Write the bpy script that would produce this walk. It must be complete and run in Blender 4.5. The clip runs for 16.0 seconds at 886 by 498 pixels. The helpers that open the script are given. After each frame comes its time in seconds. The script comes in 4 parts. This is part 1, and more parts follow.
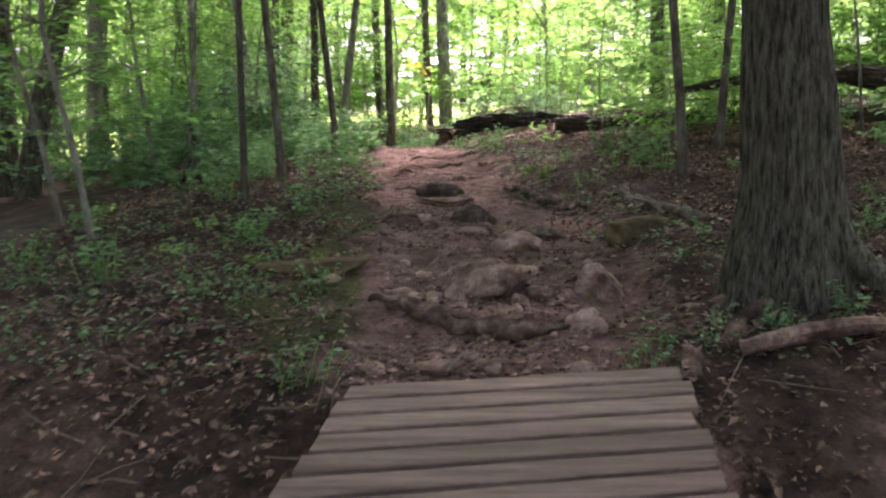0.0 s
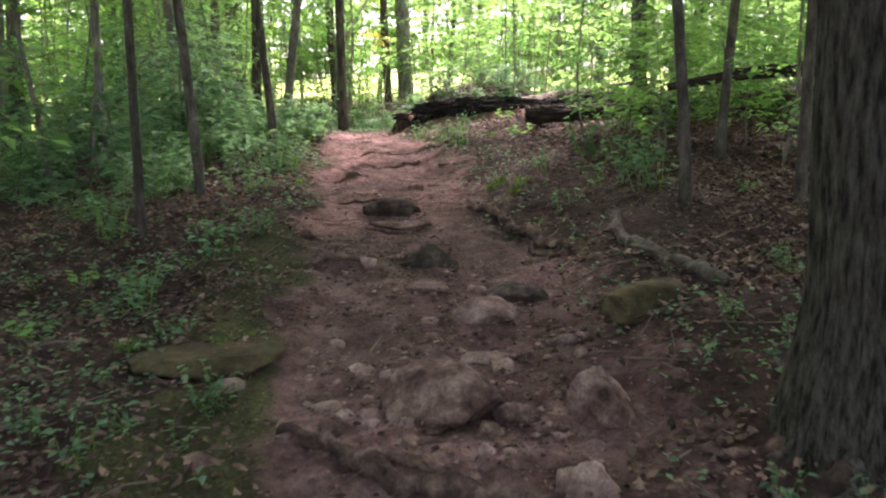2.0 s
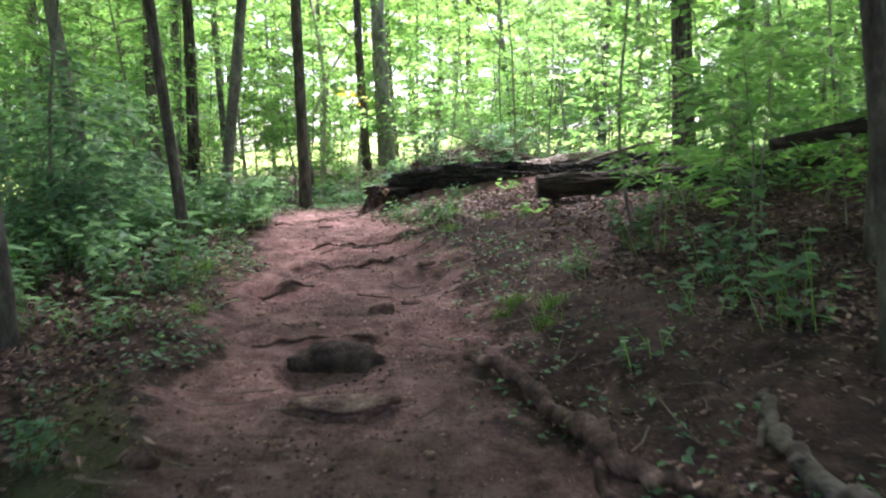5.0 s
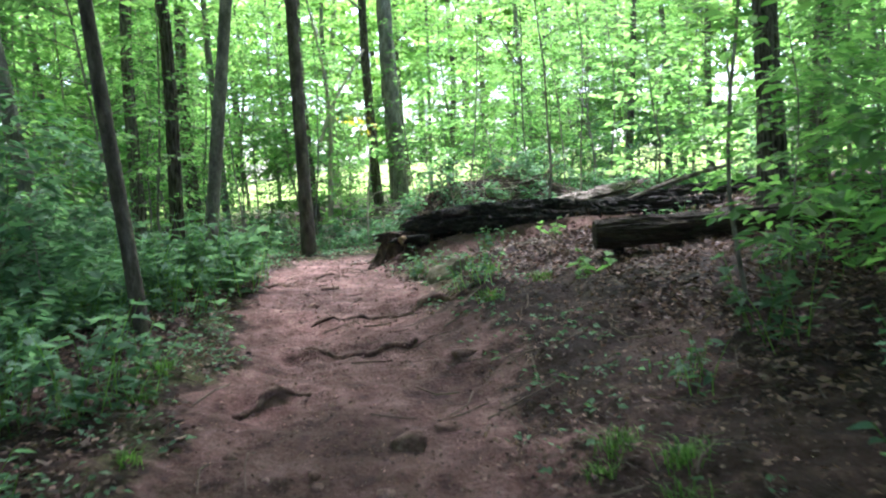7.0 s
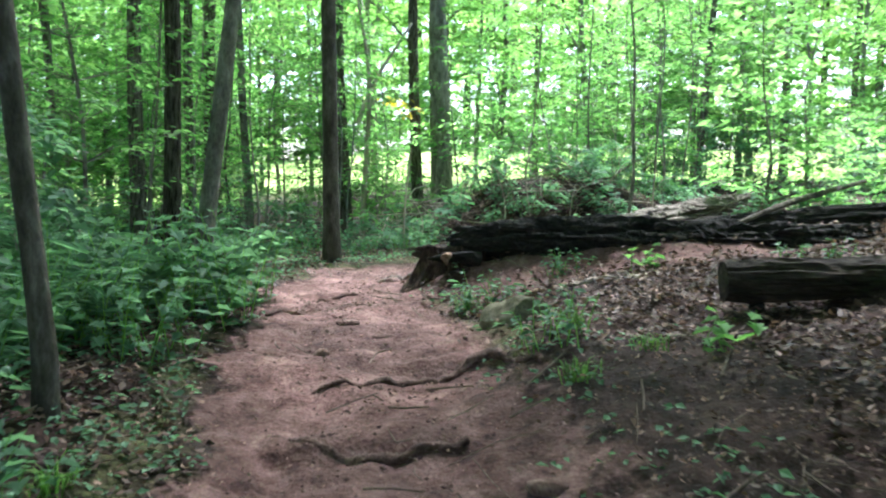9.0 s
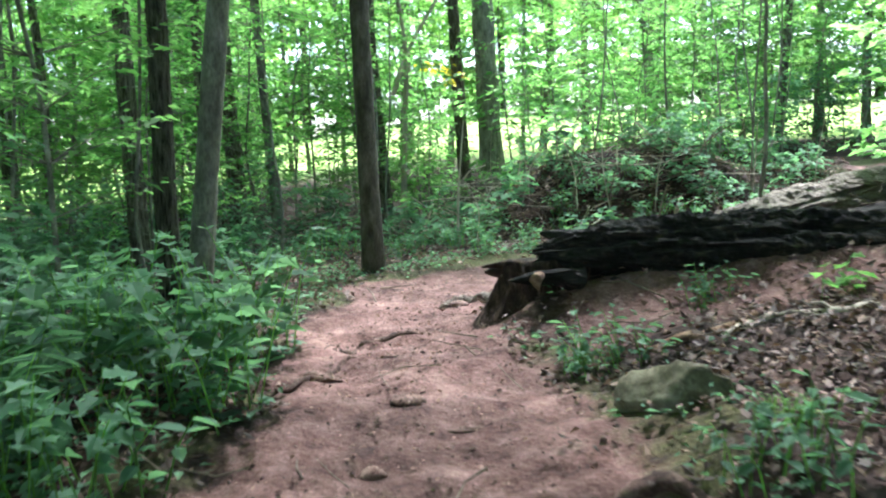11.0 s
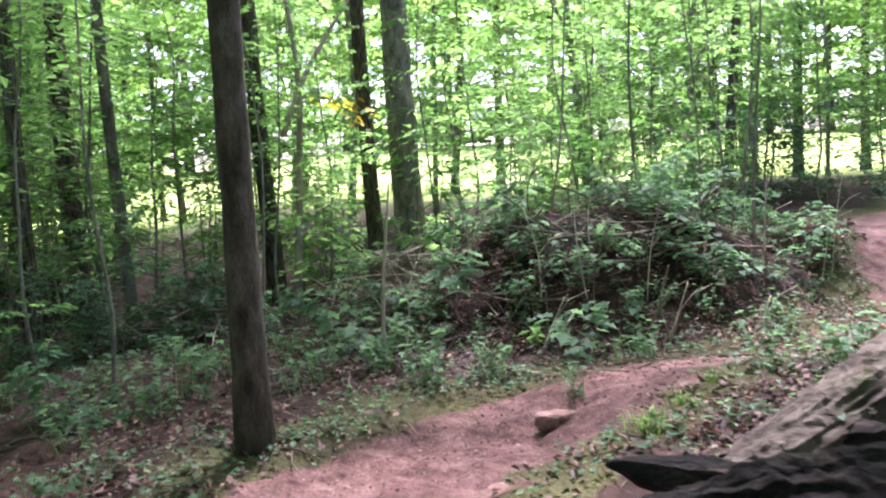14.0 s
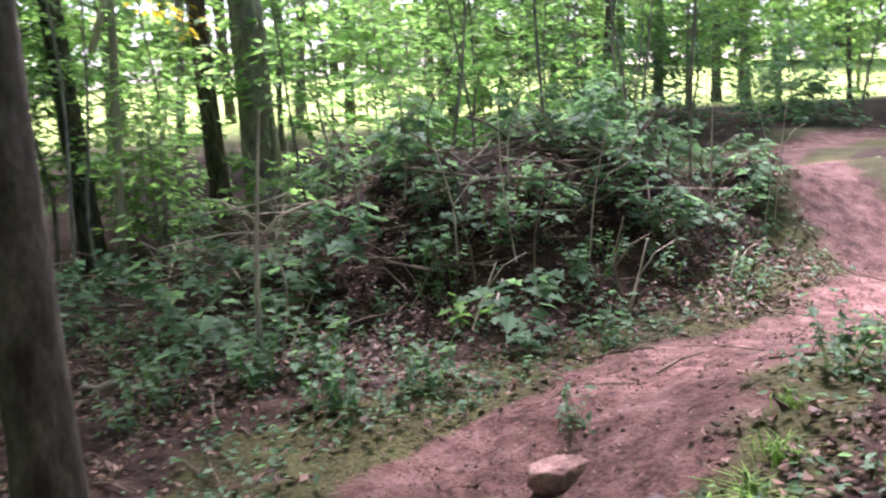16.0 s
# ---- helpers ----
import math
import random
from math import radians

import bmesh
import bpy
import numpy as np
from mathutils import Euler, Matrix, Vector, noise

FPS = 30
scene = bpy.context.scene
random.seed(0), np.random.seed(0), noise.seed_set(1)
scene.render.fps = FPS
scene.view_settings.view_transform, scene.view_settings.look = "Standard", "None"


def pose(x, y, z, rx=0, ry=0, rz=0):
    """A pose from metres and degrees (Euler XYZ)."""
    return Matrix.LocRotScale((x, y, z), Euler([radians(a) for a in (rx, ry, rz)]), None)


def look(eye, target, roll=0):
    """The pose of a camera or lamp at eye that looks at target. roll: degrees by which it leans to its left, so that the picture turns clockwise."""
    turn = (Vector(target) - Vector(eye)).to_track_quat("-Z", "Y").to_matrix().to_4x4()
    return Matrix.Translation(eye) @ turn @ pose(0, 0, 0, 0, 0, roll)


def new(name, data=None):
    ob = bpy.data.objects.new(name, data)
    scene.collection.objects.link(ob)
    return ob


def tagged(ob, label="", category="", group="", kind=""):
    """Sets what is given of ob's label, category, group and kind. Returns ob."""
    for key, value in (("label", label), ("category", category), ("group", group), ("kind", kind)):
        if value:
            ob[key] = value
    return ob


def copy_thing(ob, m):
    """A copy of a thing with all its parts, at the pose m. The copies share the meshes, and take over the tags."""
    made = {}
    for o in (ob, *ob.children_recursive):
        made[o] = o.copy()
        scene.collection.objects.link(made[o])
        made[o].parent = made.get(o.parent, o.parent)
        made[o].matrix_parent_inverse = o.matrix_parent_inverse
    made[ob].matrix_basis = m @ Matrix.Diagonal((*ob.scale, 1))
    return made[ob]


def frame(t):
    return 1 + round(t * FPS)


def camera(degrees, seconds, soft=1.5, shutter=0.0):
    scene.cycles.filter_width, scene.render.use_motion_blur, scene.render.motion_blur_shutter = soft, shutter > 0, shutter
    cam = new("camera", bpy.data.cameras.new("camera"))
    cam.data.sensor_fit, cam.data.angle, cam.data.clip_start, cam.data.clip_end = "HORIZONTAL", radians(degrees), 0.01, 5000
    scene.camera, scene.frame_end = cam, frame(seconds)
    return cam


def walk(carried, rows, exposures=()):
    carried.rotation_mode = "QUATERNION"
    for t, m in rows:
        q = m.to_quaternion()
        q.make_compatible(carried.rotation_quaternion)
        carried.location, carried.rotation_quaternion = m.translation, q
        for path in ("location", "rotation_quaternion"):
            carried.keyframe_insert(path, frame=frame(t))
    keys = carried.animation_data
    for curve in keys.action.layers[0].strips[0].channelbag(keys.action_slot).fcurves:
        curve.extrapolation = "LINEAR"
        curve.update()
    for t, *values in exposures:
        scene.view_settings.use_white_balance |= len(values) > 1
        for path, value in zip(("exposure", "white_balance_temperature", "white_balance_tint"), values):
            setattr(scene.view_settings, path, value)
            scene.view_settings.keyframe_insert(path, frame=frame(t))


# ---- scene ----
cam = camera(57.0, 16.0, 2.1, 0.5)
METRES, EYE, TILT, LEAN, TURN = 15.0, 1.4, -6.0, 0.5, 0.0
ROWS = [
    (0.0, 0.0, 0.0, 0.0, -0.0, 0.0, -0.0),
    (0.5, -0.0015, 0.0252, 0.0103, -2.16, -0.0, 0.72),
    (1.0, 0.0005, 0.0517, 0.0236, -2.68, -0.16, 0.46),
    (1.5, 0.0035, 0.0688, 0.0375, -2.25, -1.58, 0.52),
    (2.0, 0.0068, 0.0939, 0.0405, -2.55, -2.7, 0.15),
    (2.5, 0.0117, 0.1243, 0.0451, -2.65, -2.06, 0.8),
    (3.0, 0.0158, 0.1588, 0.0493, -3.09, -0.75, 1.05),
    (3.5, 0.0198, 0.1928, 0.0541, -4.51, 0.11, 1.76),
    (4.0, 0.0204, 0.2278, 0.0585, -3.71, 0.75, 1.99),
    (6.5, 0.0217, 0.3805, 0.0939, -2.73, 2.75, 1.54),
    (7.0, 0.0165, 0.4083, 0.0997, -2.16, 3.23, 3.08),
    (7.5, 0.0157, 0.4424, 0.1071, -1.51, 3.47, 1.48),
    (8.0, 0.013, 0.472, 0.1133, -1.32, 3.41, -0.08),
    (10.5, 0.0006, 0.6278, 0.1442, 2.47, 0.42, 0.45),
    (11.0, -0.0098, 0.658, 0.1506, 2.61, 0.18, 1.48),
    (11.5, -0.0175, 0.6904, 0.1564, 2.02, 0.37, 1.72),
    (12.0, -0.0243, 0.7219, 0.1634, 2.38, 0.46, 1.16),
    (12.5, -0.0268, 0.7504, 0.1708, 1.71, 0.33, 1.87),
    (13.0, -0.0261, 0.7803, 0.1816, -0.49, 0.6, 1.66),
    (13.5, -0.0282, 0.8115, 0.1888, -4.1, 1.36, 1.61),
    (14.0, -0.029, 0.8435, 0.1959, -4.86, 2.04, 2.66),
    (14.5, -0.0345, 0.8739, 0.1994, -5.72, 1.62, 1.57),
    (15.0, -0.039, 0.9004, 0.203, -8.92, 0.84, 2.05),
    (15.5, -0.0401, 0.931, 0.2072, -12.38, -1.47, 2.52),
    (16.0, -0.0414, 0.9648, 0.2087, -16.62, -3.25, 4.03),
]
STOPS, KELVIN, TINT, SUN, SKY, SOFT = 2.55, 6000, 50, 5.0, 0.11, 10.0
walk(cam, [(t, pose(0, 0, EYE, TILT, LEAN, TURN) @ pose(METRES * x, METRES * y, METRES * z, 90 + pitch, roll, yaw)) for t, x, y, z, yaw, pitch, roll in ROWS],
     [(t, STOPS + more, KELVIN + warm, TINT + red) for t, more, warm, red in ((0.0, .58, 650, -9), (4.0, .48, 250, -12), (7.5, .13, -500, -34), (11.0, .27, -560, -42), (12.5, .24, -440, -41), (14.0, .06, -200, -10), (16.0, -.12, -120, -6))])

# ---- world and sun ----
SUN_HEIGHT, SUN_TURN = 60.0, 15.0   # degrees above the horizon; degrees clockwise from +y
world = bpy.data.worlds.new("sky")
scene.world = world
world.use_nodes = True
wn = world.node_tree
sky = wn.nodes.new("ShaderNodeTexSky")
sky.sky_type = "NISHITA"
sky.sun_disc = False
sky.sun_elevation, sky.sun_rotation = radians(SUN_HEIGHT), radians(SUN_TURN)
sky.dust_density = 4.0
wn.nodes["Background"].inputs["Strength"].default_value = SKY
wn.links.new(sky.outputs["Color"], wn.nodes["Background"].inputs["Color"])
sun = new("sun", bpy.data.lights.new("sun", "SUN"))
sun.data.energy, sun.data.angle, sun.data.color = SUN, radians(SOFT), (1.0, 0.95, 0.86)
sun.matrix_world = look((0, 0, 0), (-math.sin(radians(SUN_TURN)) * math.cos(radians(SUN_HEIGHT)), -math.cos(radians(SUN_TURN)) * math.cos(radians(SUN_HEIGHT)), -math.sin(radians(SUN_HEIGHT))))


# ---- the lie of the land ----
def smooth(a, b, v):
    s = np.clip((np.asarray(v, float) - a) / (b - a), 0, 1)
    return s * s * (3 - 2 * s)


PROFILE_Y = [-300, -40, -8, -2.0, -0.6, 1.0, 2.4, 3.4, 4.0, 5, 6, 7, 8, 10, 11.2, 12.5, 14, 15.5, 17, 18.5, 20, 21.5, 23, 25, 28, 31, 34, 45, 58, 80, 500]
PROFILE_Z = [-2, -1.0, -.6, -.25, -.5, -.62, -.18, .33, .5, .67, .8, .94, 1.03, 1.23, 1.38, 1.52, 1.66, 1.68, 1.7, 1.7, 1.6, 1.5, 1.45, 1.6, 2.15, 2.65, 3.0, 4.2, 5.4, 6.5, 12]
TRAIL = [(0.2, -9.0), (0.2, 3.4), (0.24, 4.6), (0.24, 5.6), (0.1, 7.0), (-0.04, 8.0), (-0.1, 9.6), (-0.2, 11.0), (-0.33, 12.5), (-0.56, 14.0), (-0.66, 15.2), (-0.5, 16.4), (-0.07, 17.0), (0.52, 17.43), (1.17, 17.8), (1.95, 18.15), (2.75, 18.45), (3.7, 19.0), (4.6, 19.8), (5.1, 20.8), (5.3, 22.2), (6.4, 23.6), (9.0, 25.0)]


def _dense(points, step=0.1):
    out = []
    p = [Vector(q) for q in points]
    for i in range(len(p) - 1):
        a, b, c, d = p[max(i - 1, 0)], p[i], p[i + 1], p[min(i + 2, len(p) - 1)]
        n = max(2, int((c - b).length / step))
        for k in range(n):
            s = k / n
            out.append(0.5 * (2 * b + (c - a) * s + (2 * a - 5 * b + 4 * c - d) * s * s + (3 * b - a - 3 * c + d) * s ** 3))
    return np.array([tuple(v) for v in out])


TRAIL_LINE = _dense(TRAIL)
WIDE_Y, WIDE = [-10, 3.4, 5.3, 7, 8, 9.6, 12.5, 14, 15.5, 17, 19, 22, 30], [.68, .68, .82, .76, .66, .7, .66, .6, .56, .53, .44, .46, .5]


# where roots hold the soil back: y, from x, to x, drop
STEPS = [(11.55, -.65, .3, .055), (12.62, -.1, .55, .05), (10.62, -.75, -.3, .05), (8.15, -.35, .35, .05), (14.8, -1.0, -.5, .045), (4.4, -.4, .6, .06), (6.88, -.75, -.1, .04), (8.78, -.3, .2, .05), (14.2, -1.05, -.6, .035), (9.3, -.55, .2, .03)]


def trail_gap(x, y):
    """Distance from the edge of the trodden dirt; negative on it."""
    x, y = np.atleast_1d(np.asarray(x, float)), np.atleast_1d(np.asarray(y, float))
    best = np.full(x.shape, 1e9)
    for px, py in TRAIL_LINE[::2]:
        best = np.minimum(best, (x - px) ** 2 + (y - py) ** 2)
    waver = .07 * np.sin(2.3 * x + 3.1 * y) + .06 * np.sin(5.3 * y - 4.1 * x + 1.3) + .045 * np.sin(11.0 * y + 7.0 * x + 2 * np.sin(3 * y)) + .03 * np.sin(23 * y - 9 * x)
    return np.sqrt(best) - np.interp(y, WIDE_Y, WIDE) + waver


def land(x, y):
    x, y = np.atleast_1d(np.asarray(x, float)), np.atleast_1d(np.asarray(y, float))
    z = sum(np.interp(y + o, PROFILE_Y, PROFILE_Z) for o in (-.4, -.2, 0, .2, .4)) / 5
    centre = np.interp(y, [-9, 3.4, 6.5, 8, 10, 12, 14, 15.6, 40], [.3, .3, .36, .2, -.05, -.28, -.35, -.3, -.1])
    u = x - centre
    fade = 1 - smooth(17.2, 19.0, y)
    bank = smooth(2.6, 4.2, y)
    z = z + bank * fade * (0.10 * smooth(.6, 1.3, u) + 0.11 * np.clip(u - .7, 0, 7))
    z = z + bank * (0.10 * smooth(-.7, -1.3, u) * smooth(5.5, 7.5, y) * (1 - smooth(12, 14, y)) - 0.11 * np.clip(-u - 2.2, 0, 11))
    z = z + 1.2 * np.exp(-(((x - 2.0) / 2.1) ** 2 + ((y - 21.3) / 1.5) ** 2) ** 1.5)
    z = z + 0.85 * smooth(3.4, 4.8, x) * smooth(19.6, 21.6, y) * (1 - smooth(24, 36, y))
    z = z + .1 * np.exp(-((x - .14) / .26) ** 2 - ((y - 14.86) / .24) ** 2) + .17 * np.exp(-((y - 14.84) / .3) ** 2) * smooth(.1, .5, x) * (1 - smooth(3, 4, x))
    for y0, x0, x1, drop in STEPS:
        z = z - drop * (smooth(y0 - .8, y0 - .06, y) - smooth(y0 - .06, y0 + .03, y)) * smooth(x0 - .15, x0 + .15, x) * (1 - smooth(x1 - .15, x1 + .15, x))
    far = smooth(40, 160, np.hypot(x, y))
    return z + far * (1.5 * np.sin(x * .013 + 1) * np.sin(y * .011))


def trail_side(x):
    """How far along y the trail's middle lies, past the bend."""
    return float(np.interp(x, [-.5, -.1, .5, 1.2, 1.9, 2.75, 3.7, 4.6], [16.4, 17.0, 17.43, 17.8, 18.1, 18.45, 19.0, 19.8]))


def relief(x, y):
    """Small unevenness of the ground."""
    x, y = np.atleast_1d(np.asarray(x, float)), np.atleast_1d(np.asarray(y, float))
    r = np.zeros(x.shape)
    for k, (a, b, c, h) in enumerate(((1.3, 2.1, .4, .022), (2.9, -1.7, 1.9, .018), (4.1, 3.7, 2.2, .012), (7.3, -5.9, .3, .008), (9.7, 8.3, 4.0, .006), (-13.1, 11.0, 1.0, .005), (17.0, 15.0, 2.0, .0035))):
        r += h * np.sin(a * x + b * y + c + .7 * np.sin(b * x * .6 - a * y * .8 + k))
    return r


def lumps(x, y):
    """Clods and hollows of the ground near the trail."""
    x, y = np.atleast_1d(np.asarray(x, float)), np.atleast_1d(np.asarray(y, float))
    w = smooth(5.6, 4.2, np.abs(x - 1)) * smooth(.8, 2.0, y) * smooth(24, 22.4, y)
    out = np.zeros(x.shape)
    for i in np.nonzero(w > 0)[0]:
        p = Vector((x[i] * 3.3, y[i] * 3.3, 0))
        n2 = noise.noise(p * 1.9 + Vector((7, 0, 0)))
        out[i] = .026 * noise.noise(p) + .02 * n2 + .013 * noise.noise(p * 3.4) + .012 * abs(noise.noise(p * 2.6 + Vector((0, 9, 0))))
    return out * w


def height(x, y):
    return float(land(x, y)[0] + relief(x, y)[0] + lumps(x, y)[0])


def footing(x, y):
    """The ground's height, with the trail worn into it."""
    return height(x, y) - .035 * float(smooth(.25, -.35, trail_gap(x, y))[0])
# ---- end of land ----


# ---- materials ----
def material(name, rough=0.9):
    m = bpy.data.materials.new(name)
    m.use_nodes = True
    b = m.node_tree.nodes["Principled BSDF"]
    b.inputs["Roughness"].default_value = rough
    b.inputs["Specular IOR Level"].default_value = 0.25
    return m, m.node_tree, b


def node(tree, kind, **inputs):
    n = tree.nodes.new(kind)
    for key, value in inputs.items():
        n.inputs[key.replace("_", " ")].default_value = value
    return n


def noise_tex(tree, scale, detail=6.0, rough=0.6, stretch=None, kind="ShaderNodeTexNoise"):
    co = tree.nodes.new("ShaderNodeTexCoord")
    own = tree.nodes.new("ShaderNodeObjectInfo")
    far = tree.nodes.new("ShaderNodeVectorMath")
    far.operation = "MULTIPLY_ADD"
    far.inputs[1].default_value = (37, 53, 71)
    tree.links.new(own.outputs["Random"], far.inputs[0])
    tree.links.new(co.outputs["Object"], far.inputs[2])
    src = far.outputs["Vector"]
    if stretch:
        mp = tree.nodes.new("ShaderNodeMapping")
        mp.inputs["Scale"].default_value = stretch
        tree.links.new(src, mp.inputs["Vector"])
        src = mp.outputs["Vector"]
    n = tree.nodes.new(kind)
    n.inputs["Scale"].default_value = scale
    if kind == "ShaderNodeTexNoise":
        n.inputs["Detail"].default_value, n.inputs["Roughness"].default_value = detail, rough
    tree.links.new(src, n.inputs["Vector"])
    return n


def ramp(tree, source, stops):
    r = tree.nodes.new("ShaderNodeValToRGB")
    e = r.color_ramp.elements
    while len(e) < len(stops):
        e.new(0.5)
    for k, (p, c) in enumerate(stops):
        e[k].position, e[k].color = p, (*c, 1)
    tree.links.new(source, r.inputs["Fac"])
    return r.outputs["Color"]


def mix(tree, fac, a, b, mode="MIX"):
    m = tree.nodes.new("ShaderNodeMix")
    m.data_type, m.blend_type = "RGBA", mode
    for sock, v in ((m.inputs["Factor"], fac), (m.inputs["A"], a), (m.inputs["B"], b)):
        if isinstance(v, (int, float)):
            sock.default_value = v
        elif isinstance(v, tuple):
            sock.default_value = (*v, 1)
        else:
            tree.links.new(v, sock)
    return m.outputs["Result"]


def bump(tree, b, source, strength=0.5, distance=0.02):
    n = tree.nodes.new("ShaderNodeBump")
    n.inputs["Strength"].default_value, n.inputs["Distance"].default_value = strength, distance
    tree.links.new(source, n.inputs["Height"])
    tree.links.new(n.outputs["Normal"], b.inputs["Normal"])


def surface(name, stops, scale, fine=40.0, rough=0.9, relief_depth=0.02, stretch=None, strength=0.6, moss=None):
    """A rough natural surface: colour in two scales of noise, with relief."""
    m, t, b = material(name, rough)
    big = noise_tex(t, scale, 5, 0.65, stretch)
    small = noise_tex(t, fine, 6, 0.7, stretch)
    c = ramp(t, big.outputs["Fac"], stops)
    c = mix(t, 0.55, c, ramp(t, small.outputs["Fac"], [(0.3, (.25, .25, .25)), (0.7, (1.5, 1.5, 1.5))]), "MULTIPLY")
    if moss:
        patch = noise_tex(t, moss[1], 5, 0.7)
        c = mix(t, ramp(t, patch.outputs["Fac"], [(moss[2], (0, 0, 0)), (moss[2] + .12, (1, 1, 1))]), c, moss[0])
    own = t.nodes.new("ShaderNodeObjectInfo")
    c = mix(t, 1.0, c, ramp(t, own.outputs["Random"], [(0, (.78, .77, .76)), (1, (1.2, 1.18, 1.18))]), "MULTIPLY")
    t.links.new(c, b.inputs["Base Color"])
    add = t.nodes.new("ShaderNodeMath")
    add.operation = "ADD"
    t.links.new(big.outputs["Fac"], add.inputs[0])
    t.links.new(small.outputs["Fac"], add.inputs[1])
    bump(t, b, add.outputs[0], strength, relief_depth)
    return m


def leaf_material(name, dark, light, translucent=0.55, rough=0.6, palest=1.35):
    """Leaves that differ one from another, and let light through."""
    m, t, b = material(name, rough)
    g = t.nodes.new("ShaderNodeNewGeometry")
    o = t.nodes.new("ShaderNodeObjectInfo")
    c = ramp(t, g.outputs["Random Per Island"], [(0.0, dark), (0.75, light), (1.0, tuple(min(1, palest * v) for v in light))])
    h = t.nodes.new("ShaderNodeHueSaturation")
    mr = t.nodes.new("ShaderNodeMapRange")
    mr.inputs["To Min"].default_value, mr.inputs["To Max"].default_value = 0.8, 1.2
    t.links.new(o.outputs["Random"], mr.inputs["Value"])
    t.links.new(mr.outputs["Result"], h.inputs["Value"])
    t.links.new(c, h.inputs["Color"])
    t.links.new(h.outputs["Color"], b.inputs["Base Color"])
    b.inputs["Specular IOR Level"].default_value = 0.2
    tr = t.nodes.new("ShaderNodeBsdfTranslucent")
    warm = mix(t, 1.0, h.outputs["Color"], (1.45, 1.6, 1.0), "MULTIPLY")
    t.links.new(warm, tr.inputs["Color"])
    ms = t.nodes.new("ShaderNodeMixShader")
    ms.inputs["Fac"].default_value = translucent
    t.links.new(b.outputs["BSDF"], ms.inputs[1])
    t.links.new(tr.outputs["BSDF"], ms.inputs[2])
    t.links.new(ms.outputs["Shader"], t.nodes["Material Output"].inputs["Surface"])
    return m


def ground_material():
    m, t, b = material("forest_floor", 0.95)
    att = t.nodes.new("ShaderNodeVertexColor")
    att.layer_name = "kind_of_ground"
    sep = t.nodes.new("ShaderNodeSeparateColor")
    t.links.new(att.outputs["Color"], sep.inputs["Color"])
    big, mid, fine = noise_tex(t, 0.9, 5), noise_tex(t, 7.0, 6, 0.7), noise_tex(t, 55.0, 5, 0.75)
    grit = noise_tex(t, 38.0, kind="ShaderNodeTexVoronoi")
    dirt = ramp(t, mid.outputs["Fac"], [(0.3, (.045, .021, .0185)), (0.48, (.137, .072, .064)), (0.7, (.245, .15, .135))])
    litter = ramp(t, mid.outputs["Fac"], [(0.32, (.014, .008, .0065)), (0.52, (.048, .026, .021)), (0.75, (.12, .073, .06))])
    moss = ramp(t, fine.outputs["Fac"], [(0.3, (.03, .03, .013)), (0.65, (.095, .095, .035))])
    grass = ramp(t, mid.outputs["Fac"], [(0.3, (.16, .26, .05)), (0.7, (.3, .42, .1))])

    def edge(channel, lo, hi):
        s = t.nodes.new("ShaderNodeMath")
        s.operation = "ADD"
        k = t.nodes.new("ShaderNodeMath")
        k.operation = "MULTIPLY_ADD"
        k.inputs[1].default_value, k.inputs[2].default_value = 0.9, -0.45
        t.links.new(mid.outputs["Fac"], k.inputs[0])
        t.links.new(sep.outputs[channel], s.inputs[0])
        t.links.new(k.outputs[0], s.inputs[1])
        return ramp(t, s.outputs[0], [(lo, (0, 0, 0)), (hi, (1, 1, 1))])
    c = mix(t, edge("Red", .35, .6), litter, dirt)
    c = mix(t, edge("Green", .4, .65), c, moss)
    c = mix(t, sep.outputs["Blue"], c, grass)
    c = mix(t, 0.38, c, ramp(t, fine.outputs["Fac"], [(0.34, (.25, .25, .25)), (0.66, (1.5, 1.5, 1.5))]), "MULTIPLY")
    patch = noise_tex(t, 2.6, 4, 0.55)
    c = mix(t, 0.55, c, ramp(t, patch.outputs["Fac"], [(0.4, (.55, .5, .48)), (0.5, (1, 1, 1)), (0.64, (1.35, 1.38, 1.36))]), "MULTIPLY")
    c = mix(t, 0.6, c, ramp(t, big.outputs["Fac"], [(0.38, (.4, .4, .4)), (0.62, (1.35, 1.35, 1.35))]), "MULTIPLY")
    t.links.new(c, b.inputs["Base Color"])
    s = t.nodes.new("ShaderNodeMath")
    s.operation = "ADD"
    t.links.new(fine.outputs["Fac"], s.inputs[0])
    t.links.new(grit.outputs["Distance"], s.inputs[1])
    bump(t, b, s.outputs[0], 0.55, 0.02)
    return m


GROUND = ground_material()
BARK = surface("bark_grey_brown", [(.37, (.03, .025, .018)), (.5, (.125, .11, .086)), (.66, (.235, .212, .175))], 9.0, 60.0, 0.9, 0.04, (4.2, 4.2, 0.75), 1.0)
BARK_SMOOTH = surface("smooth_bark", [(.3, (.07, .064, .053)), (.5, (.175, .16, .135)), (.72, (.33, .308, .268))], 4.0, 26.0, 0.85, 0.008, (2.6, 2.6, 1.1), 0.5, ((.06, .075, .04), 2.0, .62))
BARK_DARK = surface("dark_smooth_bark", [(.3, (.032, .026, .02)), (.5, (.088, .074, .06)), (.72, (.19, .165, .14))], 5.0, 34.0, 0.85, 0.012, (3.0, 3.0, 1.0), 0.7)
BARK_PALE = surface("pale_bare_wood", [(.3, (.27, .215, .17)), (.6, (.47, .4, .33)), (.8, (.6, .53, .45))], 5.0, 34.0, 0.85, 0.01, (2, 2, .5))
